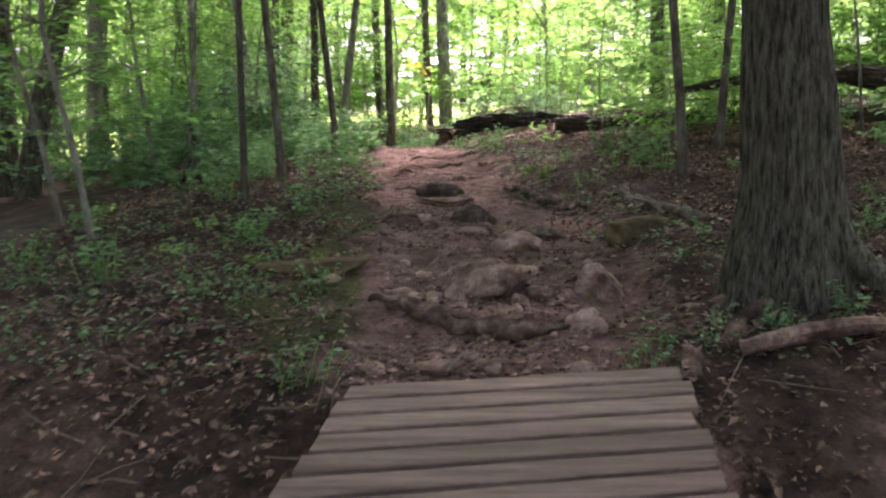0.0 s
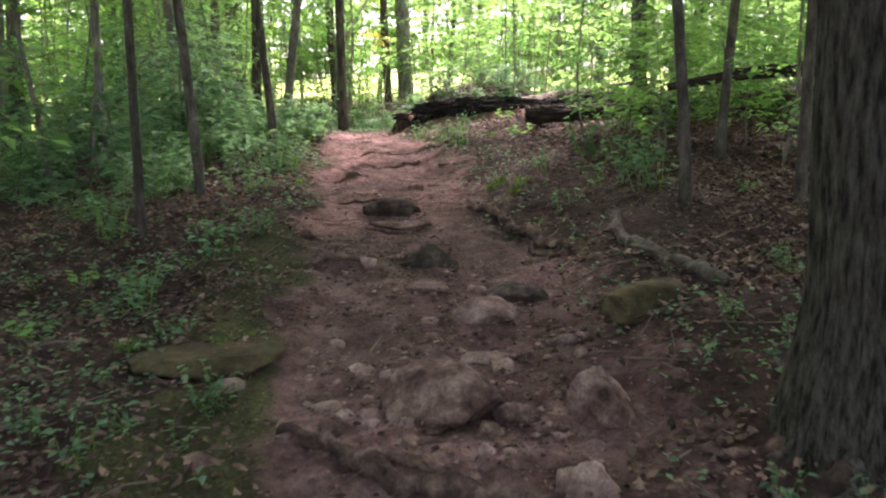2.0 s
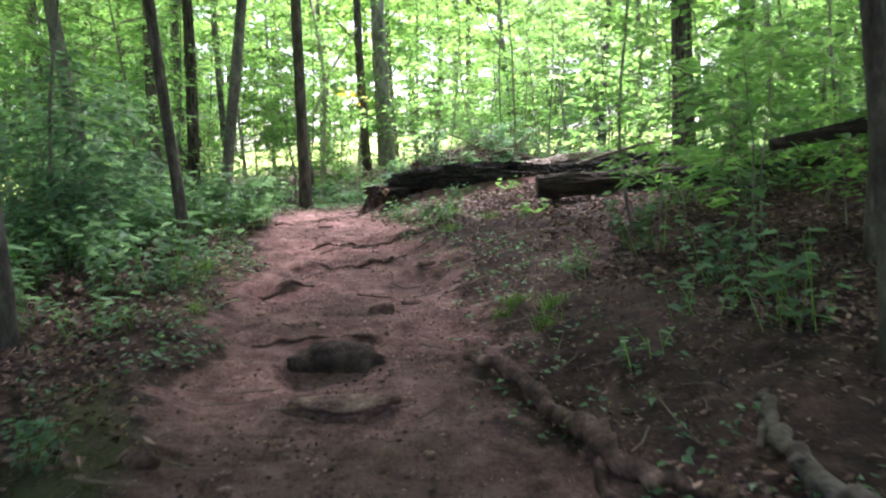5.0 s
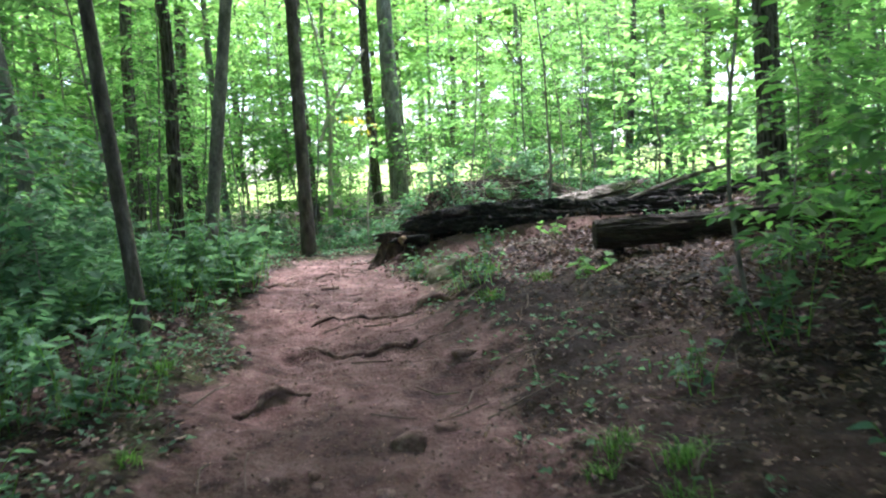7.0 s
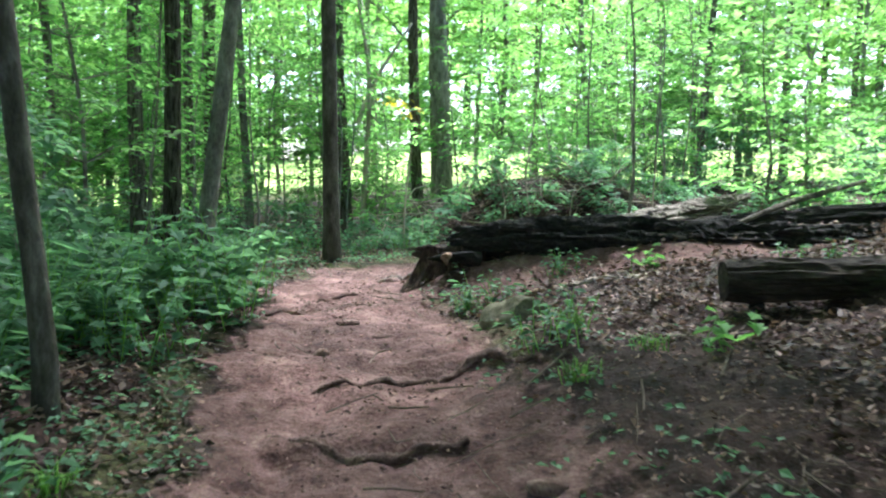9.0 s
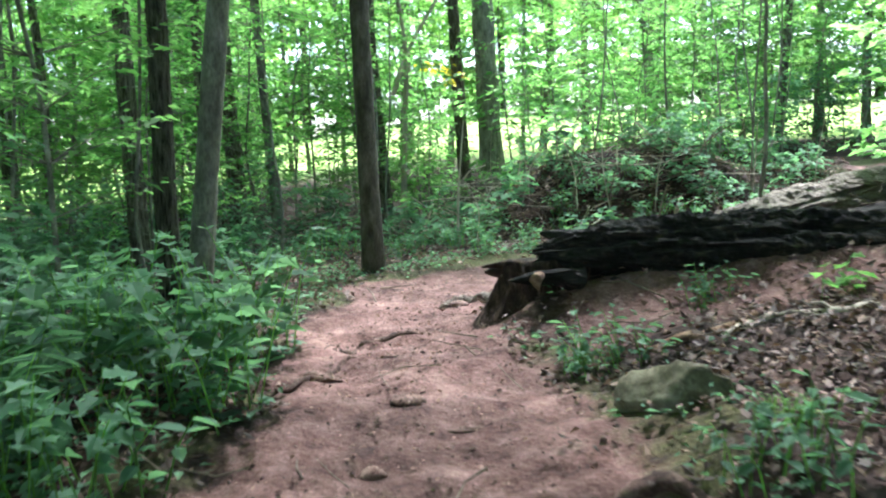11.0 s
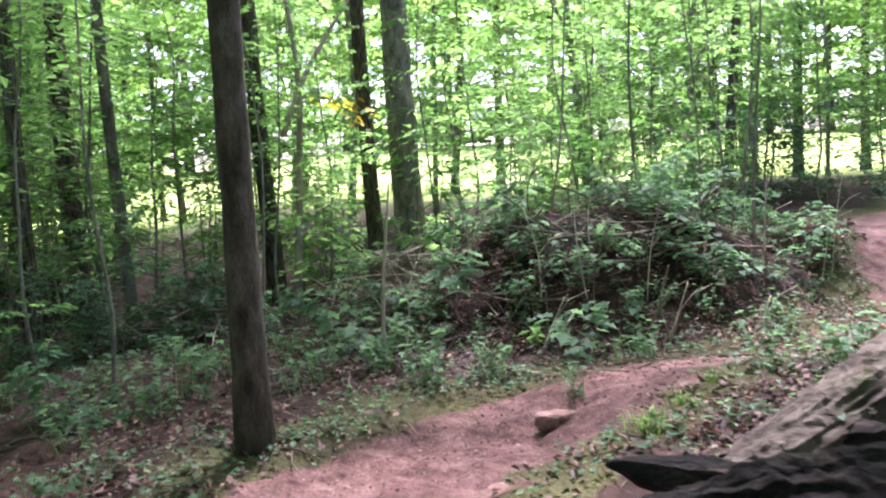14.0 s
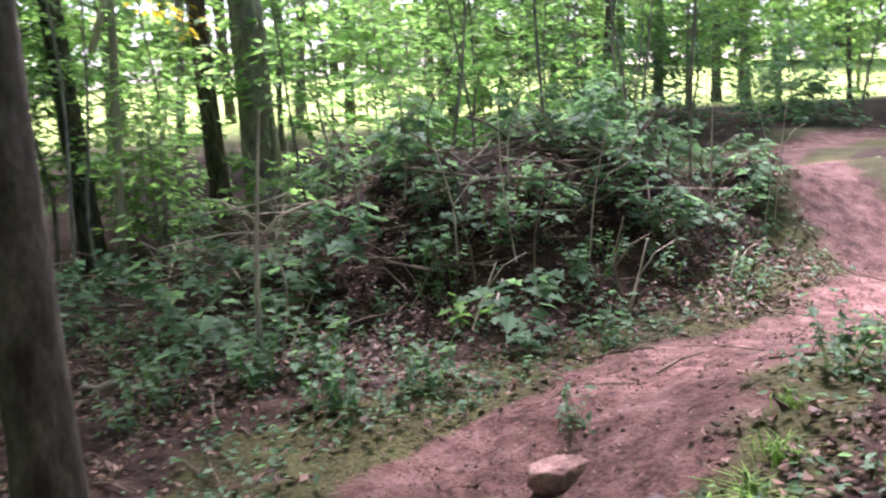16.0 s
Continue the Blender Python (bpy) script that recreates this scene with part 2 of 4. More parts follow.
CHARRED = surface("charred_rotten_wood", [(.36, (.01, .009, .009)), (.56, (.032, .028, .026)), (.7, (.105, .078, .062))], 9.0, 42.0, 0.97, 0.03, (.5, 3.0, 3.0), 1.0)
DEADWOOD = surface("weathered_dead_wood", [(.3, (.05, .04, .032)), (.5, (.14, .115, .095)), (.72, (.3, .26, .22))], 4.0, 30.0, 0.9, 0.02, (.5, 3.0, 3.0), 0.9, ((.07, .1, .03), 2.2, .6))
DARKWOOD = surface("dark_rotten_wood", [(.32, (.012, .009, .007)), (.55, (.05, .036, .028)), (.72, (.17, .12, .09))], 5.0, 34.0, 0.85, 0.02, (.5, 3.0, 3.0), 1.0, ((.04, .06, .02), 2.5, .6))
ROOTWOOD = surface("root_bark", [(.36, (.035, .019, .0155)), (.52, (.12, .07, .058)), (.68, (.28, .18, .152))], 9.0, 60.0, 0.85, 0.015, None, 0.9)
PLANKWOOD = surface("weathered_plank", [(.3, (.085, .053, .045)), (.5, (.165, .108, .093)), (.75, (.27, .19, .165))], 3.0, 28.0, 0.8, 0.005, (.35, 6.0, 6.0), 0.5)
STUMPWOOD = surface("crumbling_stump_wood", [(.32, (.018, .01, .008)), (.5, (.055, .033, .026)), (.7, (.15, .092, .07))], 9.0, 60.0, 0.95, 0.03, (3.0, 3.0, .6), 1.0)
ROTTEN = surface("orange_rotten_wood", [(.34, (.05, .026, .016)), (.5, (.2, .12, .075)), (.68, (.4, .28, .19))], 8.0, 50.0, 0.9, 0.015, (.5, 3.0, 3.0), 1.0)
STONE = surface("brown_stone", [(.34, (.045, .024, .019)), (.5, (.16, .092, .075)), (.68, (.37, .25, .21))], 7.0, 55.0, 0.85, 0.015, None, 0.9, ((.07, .065, .035), 4.0, .7))
STONE_PALE = surface("pale_stone", [(.3, (.1, .055, .048)), (.52, (.26, .16, .14)), (.72, (.46, .32, .285))], 7.0, 60.0, 0.85, 0.01)
STONE_GREEN = surface("mossy_stone", [(.32, (.06, .054, .032)), (.5, (.145, .13, .085)), (.7, (.28, .25, .19))], 6.0, 55.0, 0.9, 0.01)
# whole stone darkened to carry the shade of its undersides, with moss patches
STONE_DARK = surface("dark_shaded_stone", [(.34, (.02, .014, .011)), (.5, (.06, .042, .035)), (.68, (.15, .112, .095))], 8.0, 60.0, 0.85, 0.015, None, 0.9, ((.03, .035, .014), 5.0, .6))
MOSSY_SLAB = surface("moss_covered_stone", [(.32, (.026, .018, .01)), (.5, (.064, .048, .023)), (.7, (.13, .1, .055))], 5.0, 60.0, 0.95, 0.012)
LEAF_HIGH = leaf_material("canopy_leaf", (.085, .165, .048), (.19, .305, .112), 0.6)
# sunlight on the far trees is put into this paler leaf colour
LEAF_FAR = leaf_material("far_leaf_painted_sunlit", (.14, .24, .07), (.28, .40, .15), 0.5)
LEAF_MID = leaf_material("maple_leaf", (.08, .17, .055), (.18, .305, .128), 0.64)
LEAF_LOW = leaf_material("undergrowth_leaf", (.06, .125, .075), (.145, .245, .16), 0.5)
LEAF_YOUNG = leaf_material("young_bright_leaf", (.085, .19, .06), (.19, .34, .12), 0.5)
LEAF_DRY = leaf_material("fallen_leaf", (.022, .012, .009), (.15, .092, .073), 0.12, 0.55, 2.0)
LEAF_YELLOW = leaf_material("yellowed_leaf", (.45, .32, .03), (.7, .52, .05), 0.4)
PEBBLE = leaf_material("loose_pebble", (.035, .018, .015), (.19, .115, .1), 0.0, 0.85, 2.2)
# darker, less translucent leaf, only for crowns that keep light off the trail
LEAF_BLOCK = leaf_material("light_blocking_leaf", (.045, .075, .035), (.1, .145, .07), 0.25)
GRASS = leaf_material("grass_blade", (.05, .12, .025), (.15, .28, .06), 0.35)
CANE = surface("dry_stem", [(.3, (.07, .05, .04)), (.6, (.17, .13, .1)), (.8, (.3, .25, .2))], 6.0, 30.0)


# ---- building ----
def link_mesh(name, verts, faces, mat, parent=None, smooth_faces=False):
    me = bpy.data.meshes.new(name)
    me.from_pydata([tuple(v) for v in verts], [], [tuple(f) for f in faces])
    me.materials.append(mat)
    if smooth_faces:
        me.polygons.foreach_set("use_smooth", [True] * len(me.polygons))
    me.update()
    ob = new(name, me)
    if parent:
        ob.parent = parent
    return ob


def part(name, bm, mat, parent=None, label="", smooth_faces=True):
    me = bpy.data.meshes.new(name)
    bm.to_mesh(me)
    bm.free()
    me.materials.append(mat)
    if smooth_faces:
        me.polygons.foreach_set("use_smooth", [True] * len(me.polygons))
    ob = new(name, me)
    if parent:
        ob.parent = parent
    if label:
        ob["label"] = label
    return ob


def tube(verts, faces, points, radii, sides=8, rough=0.0, seed=0, ribs=0.0, squash=1.0, cap=True):
    """Adds a round, tapered, slightly uneven tube along points."""
    base = len(verts)
    pts = [Vector(p) for p in points]
    side = None
    for i, p in enumerate(pts):
        d = (pts[min(i + 1, len(pts) - 1)] - pts[max(i - 1, 0)]).normalized()
        if side is None:
            side = d.orthogonal().normalized()
        side = (side - d * side.dot(d)).normalized()
        up = d.cross(side)
        for k in range(sides):
            a = 2 * math.pi * k / sides
            r = radii[i]
            if rough:
                q = p + (side * math.cos(a) + up * math.sin(a)) * r
                r *= 1 + rough * noise.noise((q * (1.1 / max(radii[0], .02)) * .5) + Vector((seed, 0, 0)))
            if ribs:
                r *= 1 + ribs * (0.5 + 0.5 * math.sin(k * 2.4 + i * .17 + 2 * noise.noise(Vector((k * 1.7, i * .12, seed))))) * (1 if k % 2 else -1)
            verts.append(p + side * (math.cos(a) * r) + up * (math.sin(a) * r * squash))
    n = len(pts)
    for i in range(n - 1):
        for k in range(sides):
            a, b = base + i * sides + k, base + i * sides + (k + 1) % sides
            faces.append((a, b, b + sides, a + sides))
    if cap:
        faces.append(tuple(base + k for k in reversed(range(sides))))
        faces.append(tuple(base + (n - 1) * sides + k for k in range(sides)))


def bent(points, step):
    """A smooth line through a few points, every step metres."""
    out = []
    p = [Vector(q) for q in points]
    for i in range(len(p) - 1):
        a, b, c, d = p[max(i - 1, 0)], p[i], p[i + 1], p[min(i + 2, len(p) - 1)]
        n = max(1, int((c - b).length / step))
        for k in range(n):
            s = k / n
            out.append(0.5 * (2 * b + (c - a) * s + (2 * a - 5 * b + 4 * c - d) * s * s + (3 * b - a - 3 * c + d) * s ** 3))
    out.append(p[-1])
    return out


def leaf_points(shape):
    """Half outlines of a leaf of length 1, as (along, out)."""
    return {"oval": [(0, 0), (.3, .26), (.65, .24), (1, 0)],
            "maple": [(0, 0), (.12, .34), (.42, .2), (.5, .46), (.72, .16), (1, 0)],
            "kite": [(0, 0), (.42, .3), (1, 0)],
            "narrow": [(0, 0), (.35, .1), (.7, .08), (1, 0)]}[shape]


def add_leaf(verts, faces, at, along, normal, size, shape="oval", fold=0.18, droop=0.15):
    """One leaf of two halves, folded along its rib."""
    along = along.normalized()
    out = along.cross(normal)
    if out.length < 1e-4:
        return
    out.normalize()
    up = out.cross(along)
    half = leaf_points(shape)
    base = len(verts)
    n = len(half)
    rib = [at + along * (half[0][0] * size), at + along * size - up * (droop * size)]
    verts.extend(rib)
    for s in (1, -1):
        for a, w in half[1:-1]:
            verts.append(at + along * (a * size) + out * (s * w * size) + up * (fold * w * size - droop * size * a * a))
    m = n - 2
    faces.append((base, *(base + 2 + k for k in range(m)), base + 1))
    faces.append((base, base + 1, *(base + 2 + m + k for k in reversed(range(m)))))


def rand_dir(rng, flat=1.0):
    a = rng.uniform(0, 2 * math.pi)
    return Vector((math.cos(a), math.sin(a), rng.uniform(-1, 1) * flat)).normalized()


def spray(rng, verts, faces, start, way, length, size, count, shape="oval"):
    """Leaves in a flat layer along a twig."""
    way = way.normalized()
    out = way.cross(Vector((0, 0, 1)))
    out = out.normalized() if out.length > 1e-3 else Vector((1, 0, 0))
    for k in range(count):
        s = (k + rng.random()) / count
        side = 1 if k % 2 else -1
        at = start + way * (s * length) + out * (side * rng.uniform(.0, .22) * length * (1.1 - s)) + Vector((0, 0, rng.uniform(-.05, .05) - .1 * s * s * length))
        d = way * rng.uniform(.3, 1) + out * (side * rng.uniform(.3, 1)) + Vector((0, 0, rng.uniform(-.45, .05)))
        nrm = Vector((rng.uniform(-.4, .4), rng.uniform(-.4, .4), 1))
        add_leaf(verts, faces, at, d, nrm, size * rng.uniform(.65, 1.25), shape, rng.uniform(.05, .4), rng.uniform(.05, .35))


def make_sapling(name, seed, tall, thick, leaf, mat, count, shape="oval", low=0.25, reach=0.9, bark=BARK_SMOOTH):
    """A thin young tree: a stem with twigs, and leaves in loose layers."""
    rng = random.Random(seed)
    root = new(name)
    sv, sf, lv, lf = [], [], [], []
    sway = [Vector((0, 0, -.15))]
    at = Vector((0, 0, 0))
    n = 6
    for i in range(1, n + 1):
        at = at + Vector((rng.uniform(-.08, .08) * tall / 3, rng.uniform(-.08, .08) * tall / 3, tall / n))
        sway.append(at.copy())
    line = bent(sway, tall / 14)
    tube(sv, sf, line, [thick * (1 - .8 * i / len(line)) for i in range(len(line))], 7, .15, seed)
    link_mesh("stem", sv, sf, bark, root, True)
    sv, sf = [], []
    for k in range(count):
        f = low + (1 - low) * (k + rng.random()) / count
        b = line[min(int(f * len(line)), len(line) - 1)]
        d = rand_dir(rng, .2)
        d.z = abs(d.z) + rng.uniform(.0, .35)
        ln = reach * rng.uniform(.55, 1.15) * (1.15 - .6 * f)
        mid = b + d * (ln * .5) + Vector((0, 0, .04))
        end = b + d * ln - Vector((0, 0, .1 * ln))
        tube(sv, sf, [b, mid, end], [thick * .3, thick * .2, thick * .08], 3, cap=False)
        spray(rng, lv, lf, b + d * (.25 * ln), d, ln * .9, leaf, max(6, int(ln * 17)), shape)
        if rng.random() < .7:
            d2 = (d + rand_dir(rng, .15) * .9).normalized()
            spray(rng, lv, lf, mid, d2, ln * .6, leaf, max(5, int(ln * 12)), shape)
    link_mesh("twig", sv, sf, bark, root, True)["kind"] = "stuff"
    link_mesh("foliage", lv, lf, mat, root)["kind"] = "stuff"
    return root


def make_crown(seed, low, high, spread, leaf, count, mat):
    """The mesh of a loose crown: many leaf clusters, with gaps."""
    rng = random.Random(seed)
    lv, lf = [], []
    for _ in range(max(6, count // 28)):
        c = Vector((rng.gauss(0, spread * .5), rng.gauss(0, spread * .5), rng.uniform(low, high)))
        d = Vector((c.x, c.y, 0)) + rand_dir(rng, .1)
        for _ in range(3):
            spray(rng, lv, lf, c + rand_dir(rng) * .35, d + rand_dir(rng, .2) * 1.2, rng.uniform(.7, 1.4), leaf, 9, "kite")
    me = bpy.data.meshes.new("crown")
    me.from_pydata([tuple(v) for v in lv], [], lf)
    me.materials.append(mat)
    return me


def make_tree(x, y, r, tall, lean, label, seed, bark=BARK, limbs=3, ribs=0.0, flare=1.5, crown=None, fork=None, sides=14, group="", curve=0.2, low_limb=0.45):
    """A tree with a flared foot, limbs and a crown, standing at x, y."""
    rng = random.Random(seed)
    z = height(x, y)
    root = new("tree")
    root.location = (x, y, z)
    v, f = [], []
    line = bent([Vector((0, 0, -.3)), Vector((0, 0, .25)), Vector((lean[0] * tall * .3 + rng.uniform(-curve, curve) * .6, lean[1] * tall * .3, tall * .3)),
                 Vector((lean[0] * tall * .6 + rng.uniform(-curve, curve), lean[1] * tall * .6, tall * .6)), Vector((lean[0] * tall, lean[1] * tall, tall))], .16 if r > .1 else .3)
    radii = []
    for p in line:
        h = max(p.z, 0)
        radii.append(r * (1 - .6 * h / tall) * (1 + (flare - 1) * math.exp(-h / (2.2 * r + .06))))
    tube(v, f, line, radii, sides, .12, seed, ribs)
    link_mesh("trunk", v, f, bark, root, True)
    for k in range(limbs):
        v, f = [], []
        q = line[int(len(line) * rng.uniform(low_limb, .9))]
        d = rand_dir(rng, .3)
        d.z = abs(d.z) + .55
        ln = tall * rng.uniform(.16, .28)
        ends = [q, q + d * (ln * .4) + Vector((0, 0, .1)), q + d * ln + Vector((0, 0, .2 * ln))]
        limb = bent(ends, .3)
        tube(v, f, limb, [r * .42 * (1 - .8 * i / len(limb)) for i in range(len(limb))], 7, .1, seed + k)
        link_mesh("limb", v, f, bark, root, True)
    if fork:
        v, f = [], []
        limb = bent([Vector(p) for p in fork], .2)
        tube(v, f, limb, [r * .75 * (1 - .5 * i / len(limb)) for i in range(len(limb))], 10, .1, seed + 9)
        link_mesh("limb", v, f, bark, root, True)
    if crown:
        c = new("crown", crown)
        c.parent = root
        c.location = (lean[0] * tall * .6, lean[1] * tall * .6, 0)
        c.rotation_euler = (0, 0, rng.uniform(0, 6.28))
        s = rng.uniform(.9, 1.15)
        c.scale = (s * max(1, tall / 13), s * max(1, tall / 13), tall / 12)
        c["kind"] = "stuff"
    return tagged(root, label, "tree", group)


# ---- ground ----
def ground_sheet():
    def steps(bounds):
        out = []
        for a, b, s in bounds:
            out.extend(np.arange(a, b - 1e-6, s))
        return np.array(out)
    xs = steps([(-600, -100, 100), (-100, -30, 14), (-30, -8, 2), (-8, -3.2, .3), (-3.2, 4.6, .042), (4.6, 5.2, .1), (5.2, 9, .3), (9, 30, 2), (30, 100, 14), (100, 601, 100)])
    ys = steps([(-600, -100, 100), (-100, -20, 10), (-20, -3, 1), (-3, 1.6, .15), (1.6, 14.2, .042), (14.2, 22.6, .055), (22.6, 30, .25), (30, 50, 2), (50, 120, 10), (120, 700, 80)])
    gx, gy = np.meshgrid(xs, ys)
    x, y = gx.ravel(), gy.ravel()
    gap = trail_gap(x, y)
    on = np.exp(-(np.clip(gap, -.1, 9) / .3) ** 2)
    z = land(x, y) + relief(x, y) * (1 - .35 * on) - .035 * smooth(.25, -.35, gap)
    z = z + lumps(x, y)
    nx, ny = len(xs), len(ys)
    idx = np.arange(nx * ny).reshape(ny, nx)
    faces = np.stack([idx[:-1, :-1], idx[:-1, 1:], idx[1:, 1:], idx[1:, :-1]], -1).reshape(-1, 4)
    me = bpy.data.meshes.new("ground")
    me.from_pydata(np.stack([x, y, z], 1).tolist(), [], faces.tolist())
    me.materials.append(GROUND)
    me.polygons.foreach_set("use_smooth", [True] * len(me.polygons))
    col = me.color_attributes.new("kind_of_ground", "FLOAT_COLOR", "POINT")
    red = smooth(.28, -.22, gap) * np.where(x > -.1, 0, 1) + smooth(.75, -.3, gap) * np.where(x > -.1, 1, 0)
    red = np.maximum(red, .9 * smooth(.2, .5, x) * smooth(3.2, 2.4, x) * smooth(13.95, 14.25, y) * smooth(15.2, 15.0, y))
    verge = np.exp(-((gap - .25) / .3) ** 2)
    green = verge * (.75 * smooth(9, 7, y) * smooth(3.2, 4.6, y) * (x < 0) + (.3 * smooth(8, 10.5, y) + .3) * np.where((x > -.3) & (y < 12.5), .35, 1) + .3 * smooth(15, 17, y))
    green = green + .1 * smooth(6.5, 8, y) * smooth(12.8, 11.5, y) * np.exp(-((gap - .5) / .45) ** 2) * (x > .2)
    back = y > np.interp(x, [-.5, -.1, .5, 1.2, 1.9, 2.75], [16.4, 17.0, 17.43, 17.8, 18.1, 18.45])
    green = green + .55 * smooth(16.6, 17.2, y) * np.exp(-((gap - .35) / .32) ** 2) * back * smooth(2.6, 1.8, x)
    green = green * (1 - smooth(14.3, 14.6, y) * smooth(15.5, 15.2, y) * (x > -.4))
    blue = smooth(31, 34, y) * smooth(-40, -20, x)
    col.data.foreach_set("color", np.stack([red, green, blue, np.ones(len(x))], 1).ravel())
    return tagged(new("ground", me), "reddish trodden dirt trail through brown leaf litter", "ground", "", "structure")


ground_sheet()

# ---- trees ----
CROWNS = [make_crown(40 + k, 4.8, 12.0, 2.6, .19, 1500, LEAF_HIGH) for k in range(4)]
CANOPY = [make_crown(50 + k, 7.0, 12.5, 4.6, .26, 2000, LEAF_HIGH) for k in range(3)]
# added crowns, mostly above the view, thickened to shade the ground below
SHADE_DENSE = [make_crown(55 + k, 7.0, 12.5, 5.0, .28, 3600, LEAF_BLOCK) for k in range(2)]
SHADE_MEDIUM = make_crown(57, 7.0, 12.5, 4.8, .27, 2700, LEAF_BLOCK)
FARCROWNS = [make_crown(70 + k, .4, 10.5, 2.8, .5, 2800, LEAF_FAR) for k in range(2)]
LOWCROWNS = [make_crown(60 + k, 1.6, 9.5, 2.2, .185, 2150, LEAF_HIGH) for k in range(3)]

GREY, SLIM = "tall grey-brown forest tree with furrowed bark", "slim grey woodland tree with smooth bark"
stout = make_tree(1.86, 4.33, .215, 11, (-.015, .02), "stout old tree with deeply furrowed grey bark beside the trail", 1, BARK, 2, .05, 1.75, SHADE_DENSE[1], sides=84, low_limb=.7)
for k, (turn, reach) in enumerate(((-.75, .75), (.15, .62), (-2.3, .5), (3.3, .42), (1.6, .5))):
    v, f = [], []
    d = Vector((math.cos(turn), math.sin(turn), 0))
    far = height(1.86 + d.x * reach, 4.33 + d.y * reach) - stout.location.z
    mid = height(1.86 + d.x * reach * .6, 4.33 + d.y * reach * .6) - stout.location.z
    line = bent([d * .1 + Vector((0, 0, .7)), d * .2 + Vector((0, 0, .34)), d * (.6 * reach) + Vector((0, 0, mid + .05)), d * reach + Vector((0, 0, far - .04))], .04)
    tube(v, f, line, [.1 * (1 - .55 * i / len(line)) for i in range(len(line))], 16, .25, 40 + k, .06)
    link_mesh("root_flare", v, f, BARK, stout, True)
make_tree(2.18, 7.46, .044, 9, (-.125, 0), "slim grey tree leaning over brown leaf litter", 2, BARK_DARK, 2, 0, 1.4, SHADE_DENSE[0], curve=.2)
make_tree(3.05, 9.05, .046, 8.5, (.09, 0), SLIM + " above the bank", 3, BARK_DARK, 2, 0, 1.3, CANOPY[1], curve=.2)
make_tree(3.0, 7.34, .042, 8, (.03, 0), SLIM + " beside the leafy bank", 4, BARK_DARK, 2, 0, 1.3, CANOPY[0])
make_tree(3.42, 13.2, .115, 11, (-.01, 0), "tall grey-brown tree behind the fallen logs", 5, BARK, 2, .03, 1.4, SHADE_DENSE[0])
make_tree(-1.75, 7.2, .034, 8, (-.03, 0), "slim grey woodland tree at the edge of the hollow", 6, BARK_DARK, 2, 0, 1.3, SHADE_DENSE[1])
make_tree(-1.76, 8.9, .045, 10, (-.06, 0), SLIM + " on the low bank", 7, BARK_DARK, 2, 0, 1.35, CANOPY[2], curve=.15)
make_tree(-1.5, 11.5, .05, 11, (-.055, 0), "slim grey tree beside the trail", 8, BARK_DARK, 2, 0, 1.3, CANOPY[0])
make_tree(-1.82, 14.8, .072, 12, (.125, 0), "straight smooth grey tree rising from weeds", 9, BARK_SMOOTH, 2, 0, 1.3, CANOPY[0], sides=18)
make_tree(-1.08, 17.1, .09, 12, (-.012, 0), "dark grey tree standing at the bend of the trail", 10, BARK_DARK, 2, 0, 1.4, SHADE_MEDIUM, sides=20, curve=.16)
make_tree(.13, 24.0, .21, 13, (-.025, 0), "tall thick pale grey tree beyond the trail's bend", 11, BARK_SMOOTH, 2, .03, 1.4, SHADE_MEDIUM, sides=18)
yellowing = make_tree(-.35, 24.3, .12, 12, (-.03, 0), "tall grey-brown tree close beside a thicker one", 12, BARK, 2, 0, 1.3, CANOPY[0])
make_tree(-1.75, 24.2, .13, 12, (-.03, 0), GREY + " in the thicket", 13, BARK, 2, .02, 1.3, CANOPY[0])
make_tree(-5.7, 10.6, .2, 11, (.0, 0), GREY + " in the hollow", 24, BARK, 2, .03, 1.3, CROWNS[3])
make_tree(-5.0, 9.9, .13, 9, (.28, 0), "leaning grey tree with a side branch in the hollow", 14, BARK, 2, 0, 1.3, CROWNS[1])
make_tree(-2.5, 16.1, .085, 11, (-.03, 0), GREY + " among weeds", 15, BARK, 2, 0, 1.3, CROWNS[2])
make_tree(-3.09, 13.9, .085, 9, (-.1, 0), "slim grey woodland tree with a bent smooth stem", 16, BARK_SMOOTH, 2, 0, 1.3, CROWNS[0], curve=.5)
make_tree(-4.1, 22.0, .09, 11, (-.02, 0), GREY + " in the thicket", 17, BARK, 2, 0, 1.3, CROWNS[0])
make_tree(-4.3, 24.1, .15, 12, (-.01, 0), GREY + " in the thicket", 18, BARK, 2, .02, 1.3, CROWNS[1])
make_tree(-3.44, 23.3, .085, 10, (-.06, 0), SLIM + " in the thicket", 19, BARK_SMOOTH, 2, 0, 1.3, CROWNS[2])
make_tree(-3.1, 10.3, .05, 8, (-.04, 0), SLIM + " among ferns", 20, BARK_SMOOTH, 2, 0, 1.3, CROWNS[2])
make_tree(-3.6, 18.2, .1, 11, (.02, 0), GREY + " among weeds", 21, BARK, 2, 0, 1.3, CROWNS[0])
make_tree(5.0, 15.5, .11, 11, (.03, 0), GREY + " on the bank", 22, BARK, 2, 0, 1.3, SHADE_DENSE[0])
make_tree(-1.42, 23.7, .055, 5.5, (-.04, 0), "pale bare leaning dead tree with a broken limb", 23, BARK_PALE, 0, 0, 1.1, None, fork=[(-.08, 0, 2.3), (.25, 0, 3.1), (.95, .05, 4.2)], curve=.3)

